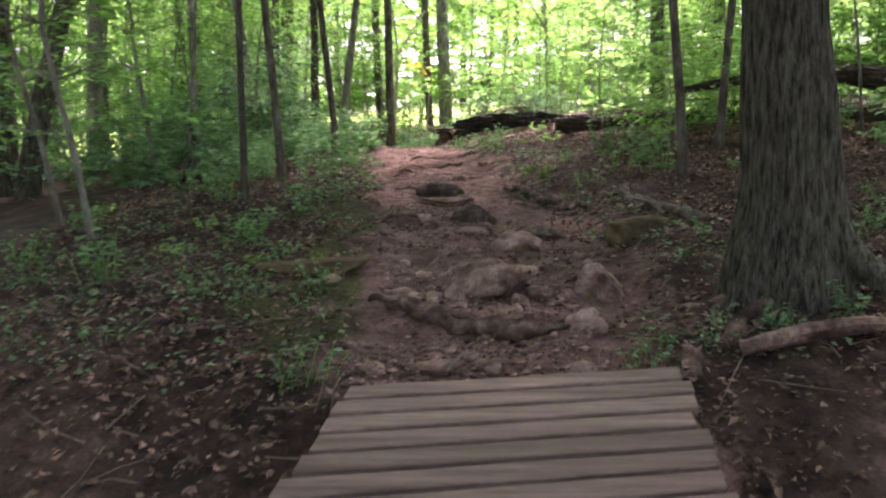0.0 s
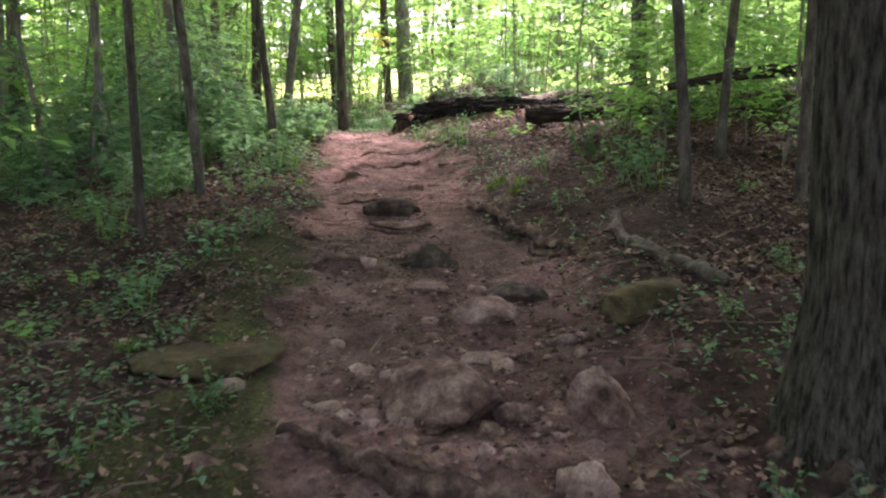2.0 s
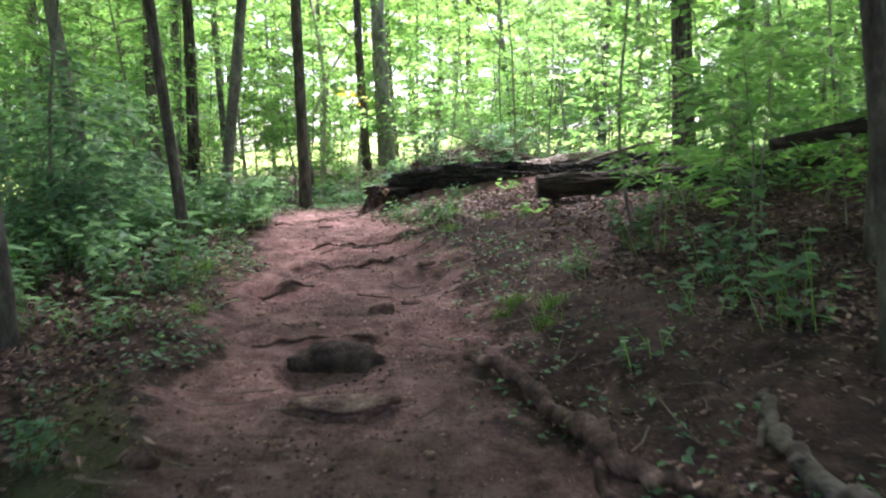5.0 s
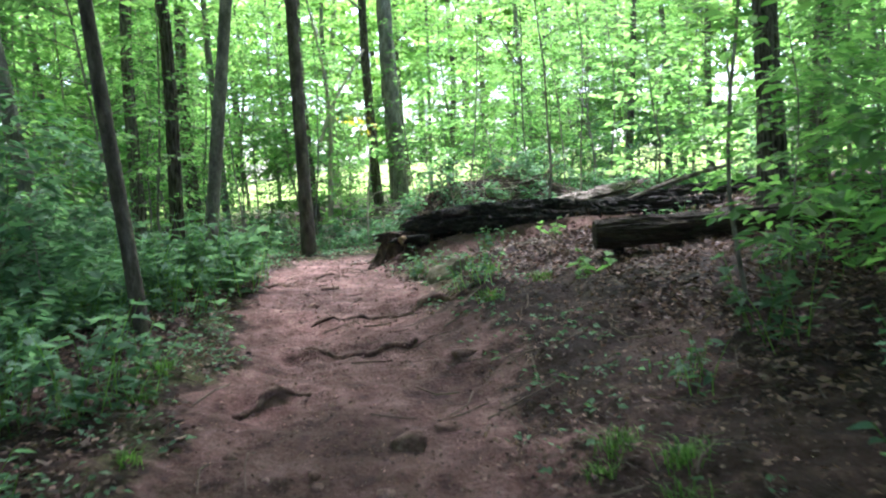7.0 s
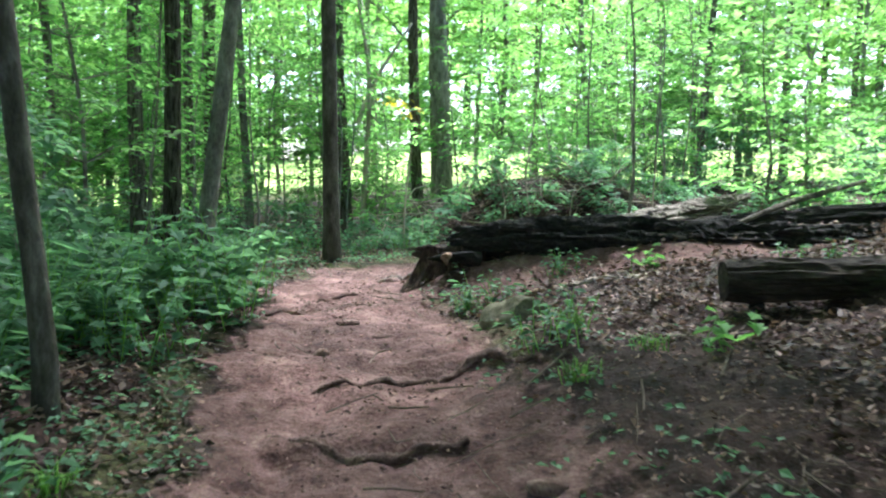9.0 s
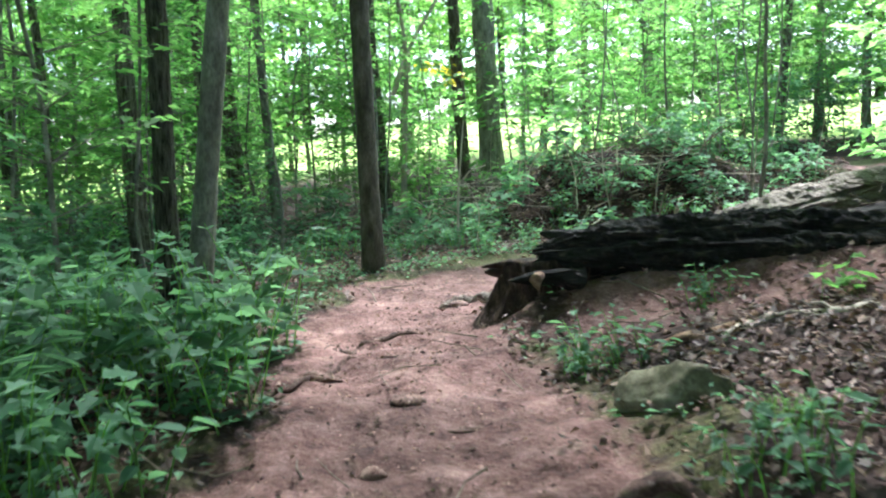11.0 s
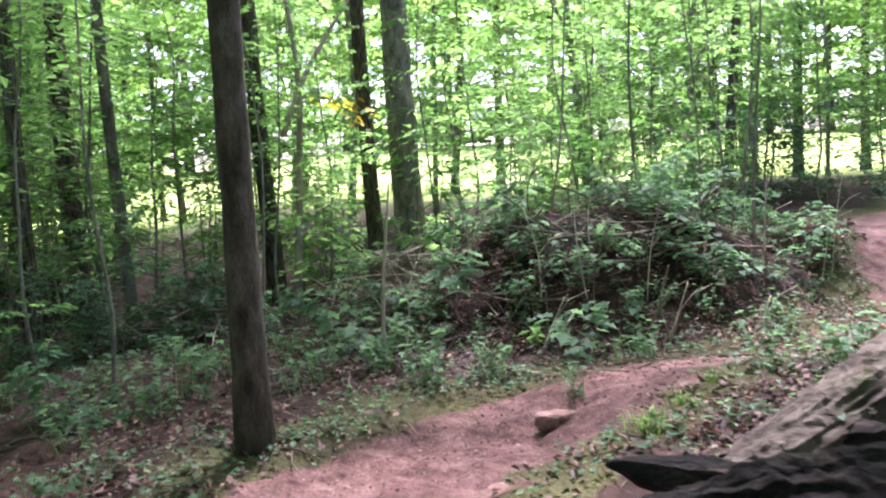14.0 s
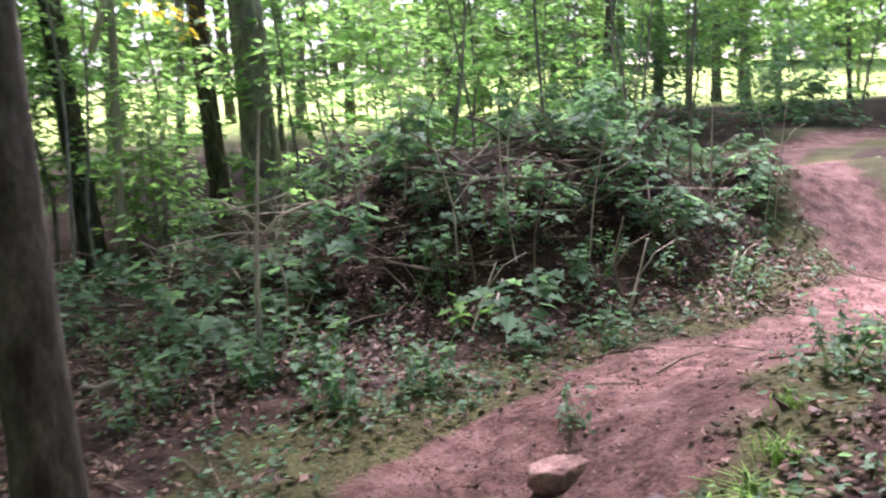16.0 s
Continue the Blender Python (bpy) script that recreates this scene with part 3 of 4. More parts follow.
# unseen trees, added beside and behind the start so their crowns shade it
for k, (x, y) in enumerate(((-3.9, 1.2), (4.4, 1.6), (-2.6, -4), (3.2, -4.2), (0.4, -7.5), (6.0, 5.2))):
    make_tree(x, y, .14, 12, (0, 0), "unseen tall tree added to shade the start of the trail", 80 + k, BARK, 2, 0, 1.3, CANOPY[k % 3] if x > 4 else SHADE_DENSE[k % 2], group="trees by the gully")

yv, yf = [], []
yr = random.Random(77)
for k in range(5):
    spray(yr, yv, yf, Vector((-.3 - .1 * k, -.2, 2.5 + .08 * k)), rand_dir(yr, .2), .5, .1, 9)
yellow = link_mesh("foliage", yv, yf, LEAF_YELLOW, yellowing)
tagged(yellow, "spray of yellowed leaves", kind="stuff")

rng = random.Random(7)
spots = []
for k in range(900):
    x, y = rng.uniform(-24, 22), rng.uniform(-8, 36)
    if (-5.5 < x < 5.5 and -3 < y < 33) or (x > 2 and x < 10 and 18 < y < 27) or min([9] + [math.hypot(x - a, y - b) for a, b in spots]) < 2.0:
        continue
    spots.append((x, y))
    if len(spots) > 85:
        break
for k, (x, y) in enumerate(spots):
    make_tree(x, y, rng.uniform(.06, .15), rng.uniform(9, 13), (rng.uniform(-.07, .07), rng.uniform(-.04, .04)), "grey trunk of a woodland tree among undergrowth", 100 + k, BARK if k % 2 else BARK_SMOOTH, 2, 0, 1.3, CANOPY[k % 3] if 0 < x < 9 and 4 < y < 24 else CROWNS[k % 4] if k % 2 else None, sides=9, group="trees of the wood")
# the wood's edge, and the trees beyond the clearing
for k in range(26):
    x, y = -17 + 1.5 * k + rng.uniform(-.6, .6), rng.uniform(27.5, 33) + (2 if abs(x + 1) < 3 else 0)
    if 3 < x < 13 and k % 2:
        continue
    make_tree(x, y, rng.uniform(.05, .1), rng.uniform(7, 11), (rng.uniform(-.05, .05), 0), "leafy young tree at the edge of a bright clearing", 300 + k, BARK_SMOOTH, 2, 0, 1.3, CROWNS[k % 4] if -6 < x < 2 else LOWCROWNS[k % 3], sides=8, group="trees at the clearing's edge")
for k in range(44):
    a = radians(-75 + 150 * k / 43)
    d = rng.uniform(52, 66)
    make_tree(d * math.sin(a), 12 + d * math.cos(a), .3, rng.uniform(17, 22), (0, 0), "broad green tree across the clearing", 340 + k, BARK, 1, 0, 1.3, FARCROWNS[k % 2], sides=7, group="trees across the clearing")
# half ring behind the start, out of view, closing off low sky light
for k in range(22):
    a = radians(90 + 180 * k / 21)
    d = rng.uniform(17, 24)
    make_tree(d * math.sin(a), 6 + d * math.cos(a), .15, rng.uniform(10, 13), (0, 0), "leafy filler tree around the wood, screening low sky", 380 + k, BARK, 1, 0, 1.3, LOWCROWNS[k % 3], sides=7, group="trees deep in the wood")

# the first eight are unseen, added to hold back light from the sides
for k, (x, y) in enumerate(((-7, 2), (-8, 5.5), (-6, -2.5), (-9.5, 0), (7.5, 1.5), (8, -2.5), (-3.5, -9), (4, -9.5), (-6.5, 21), (-8.5, 18), (-10, 24), (-7, 27), (3, 34), (10.5, 36), (-9.5, 33))):
    make_tree(x, y, .12, 10, (0, 0), "leafy filler tree around the wood, screening low sky", 420 + k, BARK, 1, 0, 1.3, LOWCROWNS[k % 3], sides=8, group="trees deep in the wood")

for k, (x, y) in enumerate(((-11, 32), (-7, 35), (10, 32), (13, 34))):
    make_tree(x, y, .13, 12, (.02, 0), "tall leafy tree before the bright clearing", 450 + k, BARK, 2, 0, 1.3, CANOPY[k % 3], sides=8, group="trees before the clearing")

# ---- young trees and undergrowth ----
SAPLINGS = [make_sapling("sapling", 200 + k, t, .012 + .003 * t, lf, LEAF_MID, n, s, lo, re) for k, (t, lf, n, s, lo, re) in enumerate((
    (3.2, .115, 40, "kite", .15, 1.0), (4.6, .11, 58, "kite", .2, 1.3), (2.2, .12, 34, "maple", .1, .9), (5.6, .12, 70, "kite", .2, 1.6), (3.8, .115, 48, "kite", .15, 1.2)))]
POLES = [make_sapling("sapling", 215 + k, t, .02, .1, LEAF_MID, n, "oval", .5, 1.2) for k, (t, n) in enumerate(((5.0, 22), (6.5, 26), (4.2, 16)))]
YOUNG = [make_sapling("sapling", 220 + k, t, .009, lf, LEAF_YOUNG, n, s, .25, re) for k, (t, lf, n, s, re) in enumerate(((1.3, .11, 16, "maple", .7), (2.0, .11, 24, "oval", .9)))]
HERBS = [make_sapling("plant", 240 + k, t, .006, .115, LEAF_LOW, n, "maple", .35, .42, CANE) for k, (t, n) in enumerate(((.5, 8), (.7, 10), (.38, 7)))]
SHRUBS = [make_sapling("shrub", 230 + k, t, .008, lf, LEAF_LOW, n, s, .1, re) for k, (t, lf, n, s, re) in enumerate((
    (.8, .11, 22, "maple", .5), (1.1, .10, 28, "oval", .6), (.5, .10, 18, "maple", .4), (1.4, .10, 30, "oval", .7)))]
for k, (s, lab, cat, gr) in enumerate([(s, "young tree with thin stem and layered green leaves", "sapling", "saplings of the wood") for s in SAPLINGS] + [(s, "thin bare-stemmed young tree with leaves high up", "sapling", "thin poles of the thicket") for s in POLES] + [(s, "small sapling with bright green leaves in flat layers", "sapling", "bright young saplings") for s in YOUNG] + [(s, "broad-leaved green plant on the shaded slope", "plant", "broad-leaved plants") for s in HERBS] + [(s, "low leafy green shrub in the undergrowth", "shrub", "shrubs of the wood") for s in SHRUBS]):
    tagged(s, lab, cat, gr)
    x, y = -9 - .9 * k, -9 - (k % 3)
    s.location = (x, y, height(x, y) - .02)


def stand(ob, x, y, scale=1.0, turn=0.0, tip=0.0):
    c = copy_thing(ob, Matrix.Identity(4))
    c.matrix_basis = Matrix.Translation((x, y, height(x, y) - .02)) @ Euler((tip, 0, turn)).to_matrix().to_4x4() @ Matrix.Scale(scale, 4)
    return c


def clear(x, y, margin):
    return float(trail_gap(x, y)[0]) > margin


def scatter(kinds, count, xr, yr, margin, size, avoid, seed):
    r = random.Random(seed)
    n = 0
    while n < count:
        x, y = r.uniform(*xr), r.uniform(*yr)
        if not clear(x, y, margin) or avoid(x, y):
            continue
        stand(kinds[r.randrange(len(kinds))], x, y, r.uniform(*size), r.uniform(0, 6.28), r.uniform(-.09, .09))
        n += 1


# hollow beside the trail, bank with the logs, thicket and mound behind the bend
scatter(SAPLINGS, 76, (-15, -2.4), (4, 30), 1.5, (.7, 1.15), lambda x, y: y < 6 and x > -4.5, 11)
scatter(SAPLINGS, 70, (3.4, 15), (6, 31), 2.2, (.7, 1.1), lambda x, y: x < 4.2 and y < 8.5 or x < 7 and 17 < y < 22, 12)
scatter(SAPLINGS, 60, (-8, 8), (23.5, 32), 1.6, (.75, 1.15), lambda x, y: 3 < x < 7 and y < 25 or -4.5 < x < 1.5 and y > 25, 13)
scatter(POLES, 46, (-9, -2.0), (9, 27), 1.0, (.8, 1.2), lambda x, y: y < 12 and x > -2.6, 21)
scatter(POLES, 30, (-3, 8), (20.5, 28), .9, (.7, 1.1), lambda x, y: False, 22)
scatter(POLES, 16, (3.4, 9), (8, 18), 1.6, (.7, 1.1), lambda x, y: False, 23)
scatter(SHRUBS, 60, (-9, -2.2), (9, 24), 1.1, (.6, 1.1), lambda x, y: y < 10 and x > -2.6, 14)
scatter(HERBS, 24, (2.2, 4.4), (19.4, 22.0), .5, (.5, .95), lambda x, y: False, 25)
scatter(HERBS, 26, (-1.2, 2.6), (18.9, 22.6), .55, (.6, 1.1), lambda x, y: False, 15)
scatter(SHRUBS, 26, (-7, 1), (21, 27), .9, (.4, .75), lambda x, y: False, 16)
scatter(SHRUBS, 50, (3.2, 11), (8, 24), 1.2, (.6, 1.0), lambda x, y: x < 4.5 and y > 14.5, 17)
scatter(SHRUBS, 22, (-3.4, -2.1), (11.5, 15.2), .9, (.8, 1.2), lambda x, y: False, 27)
scatter(SHRUBS, 14, (4.5, 10), (25.6, 27.6), .8, (1.0, 1.4), lambda x, y: False, 28)
scatter(YOUNG, 34, (2.6, 6.5), (8, 14), 1.2, (.6, 1.15), lambda x, y: False, 18)
scatter(YOUNG, 16, (3.6, 8), (15, 19), 1.0, (.6, 1.0), lambda x, y: False, 19)
scatter(YOUNG, 16, (-2, 6), (22.5, 27), 1.0, (.8, 1.4), lambda x, y: False, 20)
stand(POLES[2], 1.97, 16.5, .95, .4)
stand(POLES[0], 2.14, 10.71, .7, 1.0)
stand(YOUNG[1], 2.3, 10.6, .9, 3.0)
stand(YOUNG[0], 2.75, 9.9, 1.1, 3.6)
stand(SAPLINGS[2], 3.5, 16.6, 1.0, 1.0)
stand(SAPLINGS[0], 4.1, 17.3, .9, 2.2)


# ---- plank bridge ----
def bridge():
    root = new("footbridge")
    rise = math.tan(radians(7.3))
    far = Vector((.325, 3.54, .445))
    along = Vector((-.14, -1, -rise))
    across = Vector((1, .137, .015)).normalized()
    up = across.cross(-along).normalized()
    rng = random.Random(3)
    for k in range(33):
        c = far + along * (.07 + .156 * k)
        w, h, d = .75 + rng.uniform(-.02, .02), .019, .0625 + rng.uniform(-.003, .002)
        fwd = along.normalized()
        bm = bmesh.new()
        rows = []
        for i in range(9):
            s = -1 + 2 * i / 8
            sag = .004 * noise.noise(Vector((s * 2, k * 3.1, 0)))
            edge = .0035 * noise.noise(Vector((s * 7, k * 1.7, 4)))
            ring = []
            for a, b in ((-1, -1), (-1, .8), (-.9, 1), (.9, 1), (1, .8), (1, -1)):
                ring.append(bm.verts.new(across * (s * w) + fwd * (a * (d + edge)) + up * (b * h + sag)))
            rows.append(ring)
        for i in range(8):
            for j in range(6):
                bm.faces.new((rows[i][j], rows[i][(j + 1) % 6], rows[i + 1][(j + 1) % 6], rows[i + 1][j]))
        bm.faces.new(rows[0])
        bm.faces.new(list(reversed(rows[-1])))
        bmesh.ops.recalc_face_normals(bm, faces=bm.faces)
        b = part("plank", bm, PLANKWOOD, root, "", False)
        b.location = c + up * rng.uniform(-.002, .003) + across * rng.uniform(-.012, .012)
        b.rotation_euler = (rng.uniform(-.008, .008), rng.uniform(-.003, .003), rng.uniform(-.006, .006))
    for s in (-.6, 0, .6):
        v, f = [], []
        a, e = far + across * s - up * .1 + along * .03, far + across * s - up * .1 + along * 5.15
        for p in (a, e):
            for i, j in ((-.045, -.075), (-.045, .075), (.045, .075), (.045, -.075)):
                v.append(p + across * i + up * j)
        f = [(0, 1, 2, 3), (7, 6, 5, 4)] + [(i, i + 4, (i + 1) % 4 + 4, (i + 1) % 4) for i in range(4)]
        link_mesh("stringer", v, f, PLANKWOOD, root)
    return tagged(root, "weathered grey-brown plank footbridge with open joints", "bridge")


bridge()


# ---- fallen logs ----
def log(name, label, points, radii, mat, seed, sides=40, rough=.35, squash=1.0, ragged=0.0, step=.045):
    root = new(name)
    root.location = points[0]
    v, f = [], []
    line = bent([Vector(p) - Vector(points[0]) for p in points], step)
    n = len(line)
    rr = list(np.interp(np.linspace(0, 1, n), np.linspace(0, 1, len(radii)), radii))
    tube(v, f, line, rr, sides, .12, seed, 0, squash)
    axis = (line[-1] - line[0]).normalized()
    for i, q in enumerate(v):
        c = line[min(i // sides, n - 1)]
        out = q - c
        if out.length < 1e-4:
            continue
        u = out.normalized()
        s = q.dot(axis)
        big = noise.noise(Vector((s * 1.6, u.y * 1.5, u.z * 1.5 + seed)))
        grain = noise.noise(Vector((s * 2.5 + seed, u.y * 6, u.z * 6)))
        crack = abs(noise.noise(Vector((s * 1.2, u.y * 3.5 + seed, u.z * 3.5))))
        fine = noise.noise(q * 26)
        v[i] = c + out * (1 + rough * (.3 * big + .35 * grain - .4 * max(0, .16 - crack) / .16 + .3 * fine + .08 * noise.noise(Vector((s * 9, u.y * 5 + seed, u.z * 5)))))
        if ragged and i < sides * 6:
            v[i] = v[i] + axis * (ragged * (1 - i / (sides * 6)) * noise.noise(Vector((u.y * 4, u.z * 4, seed))))
    ob = link_mesh("bole", v, f, mat, root)
    return tagged(root, label, "log")


def snag(parent, points, radii, mat, seed, name="stub"):
    v, f = [], []
    off = parent.location
    line = bent([Vector(p) - off for p in points], .05)
    rr = [r * (1 - (i / (len(line) - 1)) ** 3 * .85) for i, r in enumerate(np.interp(np.linspace(0, 1, len(line)), np.linspace(0, 1, len(radii)), radii))]
    tube(v, f, line, rr, 12, .6, seed, .08)
    for i, q in enumerate(v):
        v[i] = q + Vector((noise.noise(q * 19), noise.noise(q * 17 + Vector((5, 0, 0))), noise.noise(q * 21))) * .012
    return link_mesh(name, v, f, mat, parent)


black = log("fallen_log", "charred black fallen log with a ragged rotten end", [(.22, 15.0, 2.05), (.9, 14.9, 2.08), (1.8, 14.82, 2.07), (2.6, 14.75, 2.05), (3.6, 14.6, 2.08)], [.07, .185, .205, .2, .19, .18, .175, .16], CHARRED, 5, 56, .5, 1.0, .1, .02)
snag(black, [(.62, 15.12, 2.1), (.42, 15.2, 2.13), (.24, 15.24, 2.17)], [.075, .06, .05], CHARRED, 1)
snag(black, [(.5, 14.92, 2.0), (.2, 14.93, 1.99), (.02, 14.95, 2.01), (-.14, 14.96, 2.0)], [.08, .05, .04, .035], STUMPWOOD, 2)
snag(black, [(.46, 14.8, 1.93), (.2, 14.78, 1.95), (.02, 14.78, 1.93)], [.07, .05, .035], CHARRED, 12)
snag(black, [(.42, 15.02, 1.95), (.1, 15.06, 1.96), (-.12, 15.1, 1.95)], [.1, .08, .05], DARKWOOD, 8)
snag(black, [(.2, 14.72, 1.98), (.17, 14.66, 1.96), (.18, 14.63, 1.9)], [.03, .04, .03], ROTTEN, 9, "knot")
snag(black, [(.6, 14.78, 1.9), (1.0, 14.72, 1.9), (1.5, 14.7, 1.91)], [.03, .06, .03], CHARRED, 10)


def root_plate(parent, x, y, foot, top, wide, seed):
    """The crumbling, fibrous stump under the log's broken end."""
    v, f = [], []
    rows, sides = 16, 44
    for i in range(rows):
        h = i / (rows - 1)
        for k in range(sides):
            a = 2 * math.pi * k / sides
            ridge = .16 * abs(noise.noise(Vector((math.cos(a) * 4, math.sin(a) * 4, h * .7 + seed)))) + .07 * noise.noise(Vector((math.cos(a) * 9, math.sin(a) * 9, h * 2 + seed)))
            r = wide * (1.55 - 1.1 * h ** .75 + 1.3 * ridge + .25 * noise.noise(Vector((math.cos(a) * 1.3, math.sin(a) * 1.3, seed)))) * (1 if h < .99 else .25)
            z = foot + (top - foot) * h + .14 * h * noise.noise(Vector((math.cos(a) * 3, math.sin(a) * 3, seed)))
            v.append(Vector((x + math.cos(a) * r, y + math.sin(a) * r * .7, z)) - parent.location)
    for i in range(rows - 1):
        for k in range(sides):
            f.append((i * sides + k, i * sides + (k + 1) % sides, (i + 1) * sides + (k + 1) % sides, (i + 1) * sides + k))
    f.append(tuple((rows - 1) * sides + k for k in range(sides)))
    ob = link_mesh("root_plate", v, f, STUMPWOOD, parent)
    ob["label"] = "crumbling dark brown fibrous root stump"


root_plate(black, .12, 14.9, 1.62, 1.95, .24, 4.0)
second = log("fallen_log", "dark mossy fallen log with a sawn pale end above leaf litter", [(1.74, 12.75, 1.97), (2.4, 12.7, 1.99), (3.2, 12.6, 2.02), (4.8, 12.45, 2.1)], [.125, .12, .115, .1], DARKWOOD, 8)
snag(second, [(1.92, 12.74, 1.9), (1.93, 12.72, 1.75), (1.95, 12.7, 1.6)], [.05, .035, .03], CHARRED, 5)
pale = log("fallen_log", "weathered silver-grey fallen log with splits and moss", [(.86, 15.72, 1.86), (1.5, 16.08, 1.98), (2.3, 16.55, 2.12), (3.6, 17.2, 2.32)], [.13, .2, .22, .2], DEADWOOD, 12, 56, .3, 1.0, .3, .02)
snag(pale, [(1.3, 15.9, 1.95), (1.75, 15.75, 2.0), (2.3, 15.9, 2.03)], [.07, .09, .05], CHARRED, 6)
snag(pale, [(.95, 15.75, 1.85), (.7, 15.7, 1.83), (.45, 15.62, 1.8)], [.07, .05, .03], DEADWOOD, 7)
log("fallen_log", "dark rotting log lying across the bank", [(1.9, 15.5, 2.06), (2.9, 15.55, 2.16), (4.4, 15.6, 2.3)], [.12, .15, .13], CHARRED, 15)
log("fallen_log", "dark arched fallen trunk in bright undergrowth", [(2.7, 9.6, 2.2), (3.5, 9.5, 2.33), (4.2, 9.4, 2.36), (4.9, 9.3, 2.3), (5.9, 9.2, 1.9)], [.035, .06, .085, .16, .2], DARKWOOD, 16)
log("fallen_branch", "pale dead branch leaning on logs", [(2.6, 15.0, 2.22), (3.3, 15.6, 2.4), (4.4, 16.4, 2.62)], [.02, .03, .02], DEADWOOD, 17, 8)
log("fallen_branch", "grey fallen branch on the bank beside the old tree", [(1.36, 3.66, .55), (1.6, 3.68, .6), (1.95, 3.72, .64), (2.3, 3.7, .6)], [.035, .045, .04, .03], ROOTWOOD, 18, 9)


# ---- roots and branches on the trail ----
def root_line(points, radii, label, seed, lift=.01, mat=ROOTWOOD, name="tree_root", knots=.45, cat="root"):
    v, f = [], []
    r0 = random.Random(seed)
    line = bent([Vector((x, y, 0)) for x, y in points], .03)
    rr = [r * .85 * (1 + .25 * noise.noise(Vector((i * .31, seed, 7)))) for i, r in enumerate(np.interp(np.linspace(0, 1, len(line)), np.linspace(0, 1, len(radii)), radii))]
    for i, p in enumerate(line):
        p.x += .02 * noise.noise(Vector((i * .23, seed, 0)))
        p.y += .03 * noise.noise(Vector((i * .2, 0, seed)))
        p.z = footing(p.x, p.y) + lift * .38 - rr[i] * .3 + .02 * noise.noise(Vector((i * .15, seed, seed)))
    o = line[0].copy()
    tube(v, f, [p - o for p in line], rr, 12, knots, seed, .06)
    for i, q in enumerate(v):
        v[i] = q + Vector((noise.noise(q * 14), noise.noise(q * 15 + Vector((3, 0, 0))), noise.noise(q * 13))) * (.5 * max(radii)) + Vector((noise.noise(q * 40), noise.noise(q * 41), noise.noise(q * 43))) * (.12 * max(radii))
    ob = link_mesh(name, v, f, mat, None, True)
    ob.location = o
    if name == "fallen_branch" and len(line) > 20:
        for k in (len(line) // 3, 2 * len(line) // 3):
            sv, sf = [], []
            out = Vector((r0.uniform(-1, 1), r0.uniform(-.6, .6), r0.uniform(.05, .4))).normalized() * r0.uniform(.12, .25)
            a = line[k] - o
            tube(sv, sf, [a, a + out * .5 + Vector((0, 0, .02)), a + out], [rr[k] * .5, rr[k] * .35, rr[k] * .15], 7, .3, seed + k)
            link_mesh("side_twig", sv, sf, mat, ob, True)
    return tagged(ob, label, cat)


BARE = "bare brown tree root crossing the dirt trail"
root_line([(-.42, 4.68), (-.18, 4.58), (-.03, 4.43), (.16, 4.34), (.32, 4.27), (.65, 4.17)], [.03, .045, .05, .055, .045, .012], "thick knotted brown root lying across the trail", 1, .17)
root_line([(-.18, 4.6), (-.1, 4.5), (.05, 4.52), (.2, 4.4)], [.03, .035, .03, .02], "knotted root piece on the trail", 21, .04)
root_line([(-.62, 4.1), (-.34, 4.19), (-.03, 4.26)], [.018, .022, .012], BARE, 2)
root_line([(.66, 8.6), (.93, 8.05), (1.06, 7.35), (1.21, 6.93)], [.03, .05, .055, .025], "knotted root edging the trodden dirt", 3, .15)
root_line([(.9, 8.1), (1.05, 7.6), (1.0, 7.2), (1.12, 6.85)], [.02, .03, .03, .015], "thin root beside a thicker one", 22, .05)
root_line([(1.67, 7.45), (1.55, 6.99), (1.6, 6.56), (1.72, 6.16), (1.84, 5.8)], [.02, .04, .05, .055, .045], "mossy fallen branch half sunk in leaf litter", 4, .12, DEADWOOD, "fallen_branch", .3, "branch")
root_line([(1.67, 7.45), (1.62, 7.3), (1.5, 7.1)], [.025, .03, .015], "short broken branch in leaf litter", 24, .05, DEADWOOD, "fallen_branch", .3, "branch")
root_line([(-.62, 11.7), (-.4, 11.6), (-.09, 11.49), (.27, 11.55)], [.02, .03, .032, .018], BARE, 5, .015)
root_line([(-.72, 10.48), (-.54, 10.64), (-.32, 10.66)], [.02, .032, .016], BARE, 7, .012)
root_line([(-1.03, 13.6), (-.9, 14.2), (-.6, 14.45)], [.014, .024, .014], BARE, 8)
root_line([(-.95, 14.52), (-.83, 14.8), (-.52, 14.85)], [.016, .032, .016], BARE, 9, .012)
root_line([(-.41, 15.42), (-.27, 15.75), (-.02, 15.35), (.15, 15.1)], [.018, .035, .045, .04], "grey root running from the rotten stump", 10, .03, DEADWOOD)
root_line([(-1.15, 3.78), (-.84, 3.86), (-.62, 4.03), (-.31, 4.11), (.02, 4.17)], [.022, .026, .026, .022, .012], BARE, 11, .015)
root_line([(-.71, 6.66), (-.43, 6.94), (-.13, 6.86)], [.014, .024, .014], BARE, 13)
root_line([(-.5, 12.2), (-.09, 12.34), (.3, 12.62), (.5, 12.6), (.66, 12.2)], [.012, .024, .034, .034, .018], "arched root between dirt and moss", 14, .02)
root_line([(.05, 10.0), (.3, 10.25), (.5, 10.2)], [.01, .02, .012], BARE, 15)
root_line([(-.55, 9.2), (-.2, 9.35), (.15, 9.3)], [.012, .022, .014], BARE, 16)
root_line([(-.3, 8.2), (.05, 8.1), (.32, 8.2)], [.02, .03, .02], "low root step across the trail", 17, .015)
root_line([(.95, 4.9), (1.1, 4.6), (1.3, 4.35), (1.6, 4.3)], [.012, .02, .03, .05], "root of the old tree reaching the trail", 18, .01)
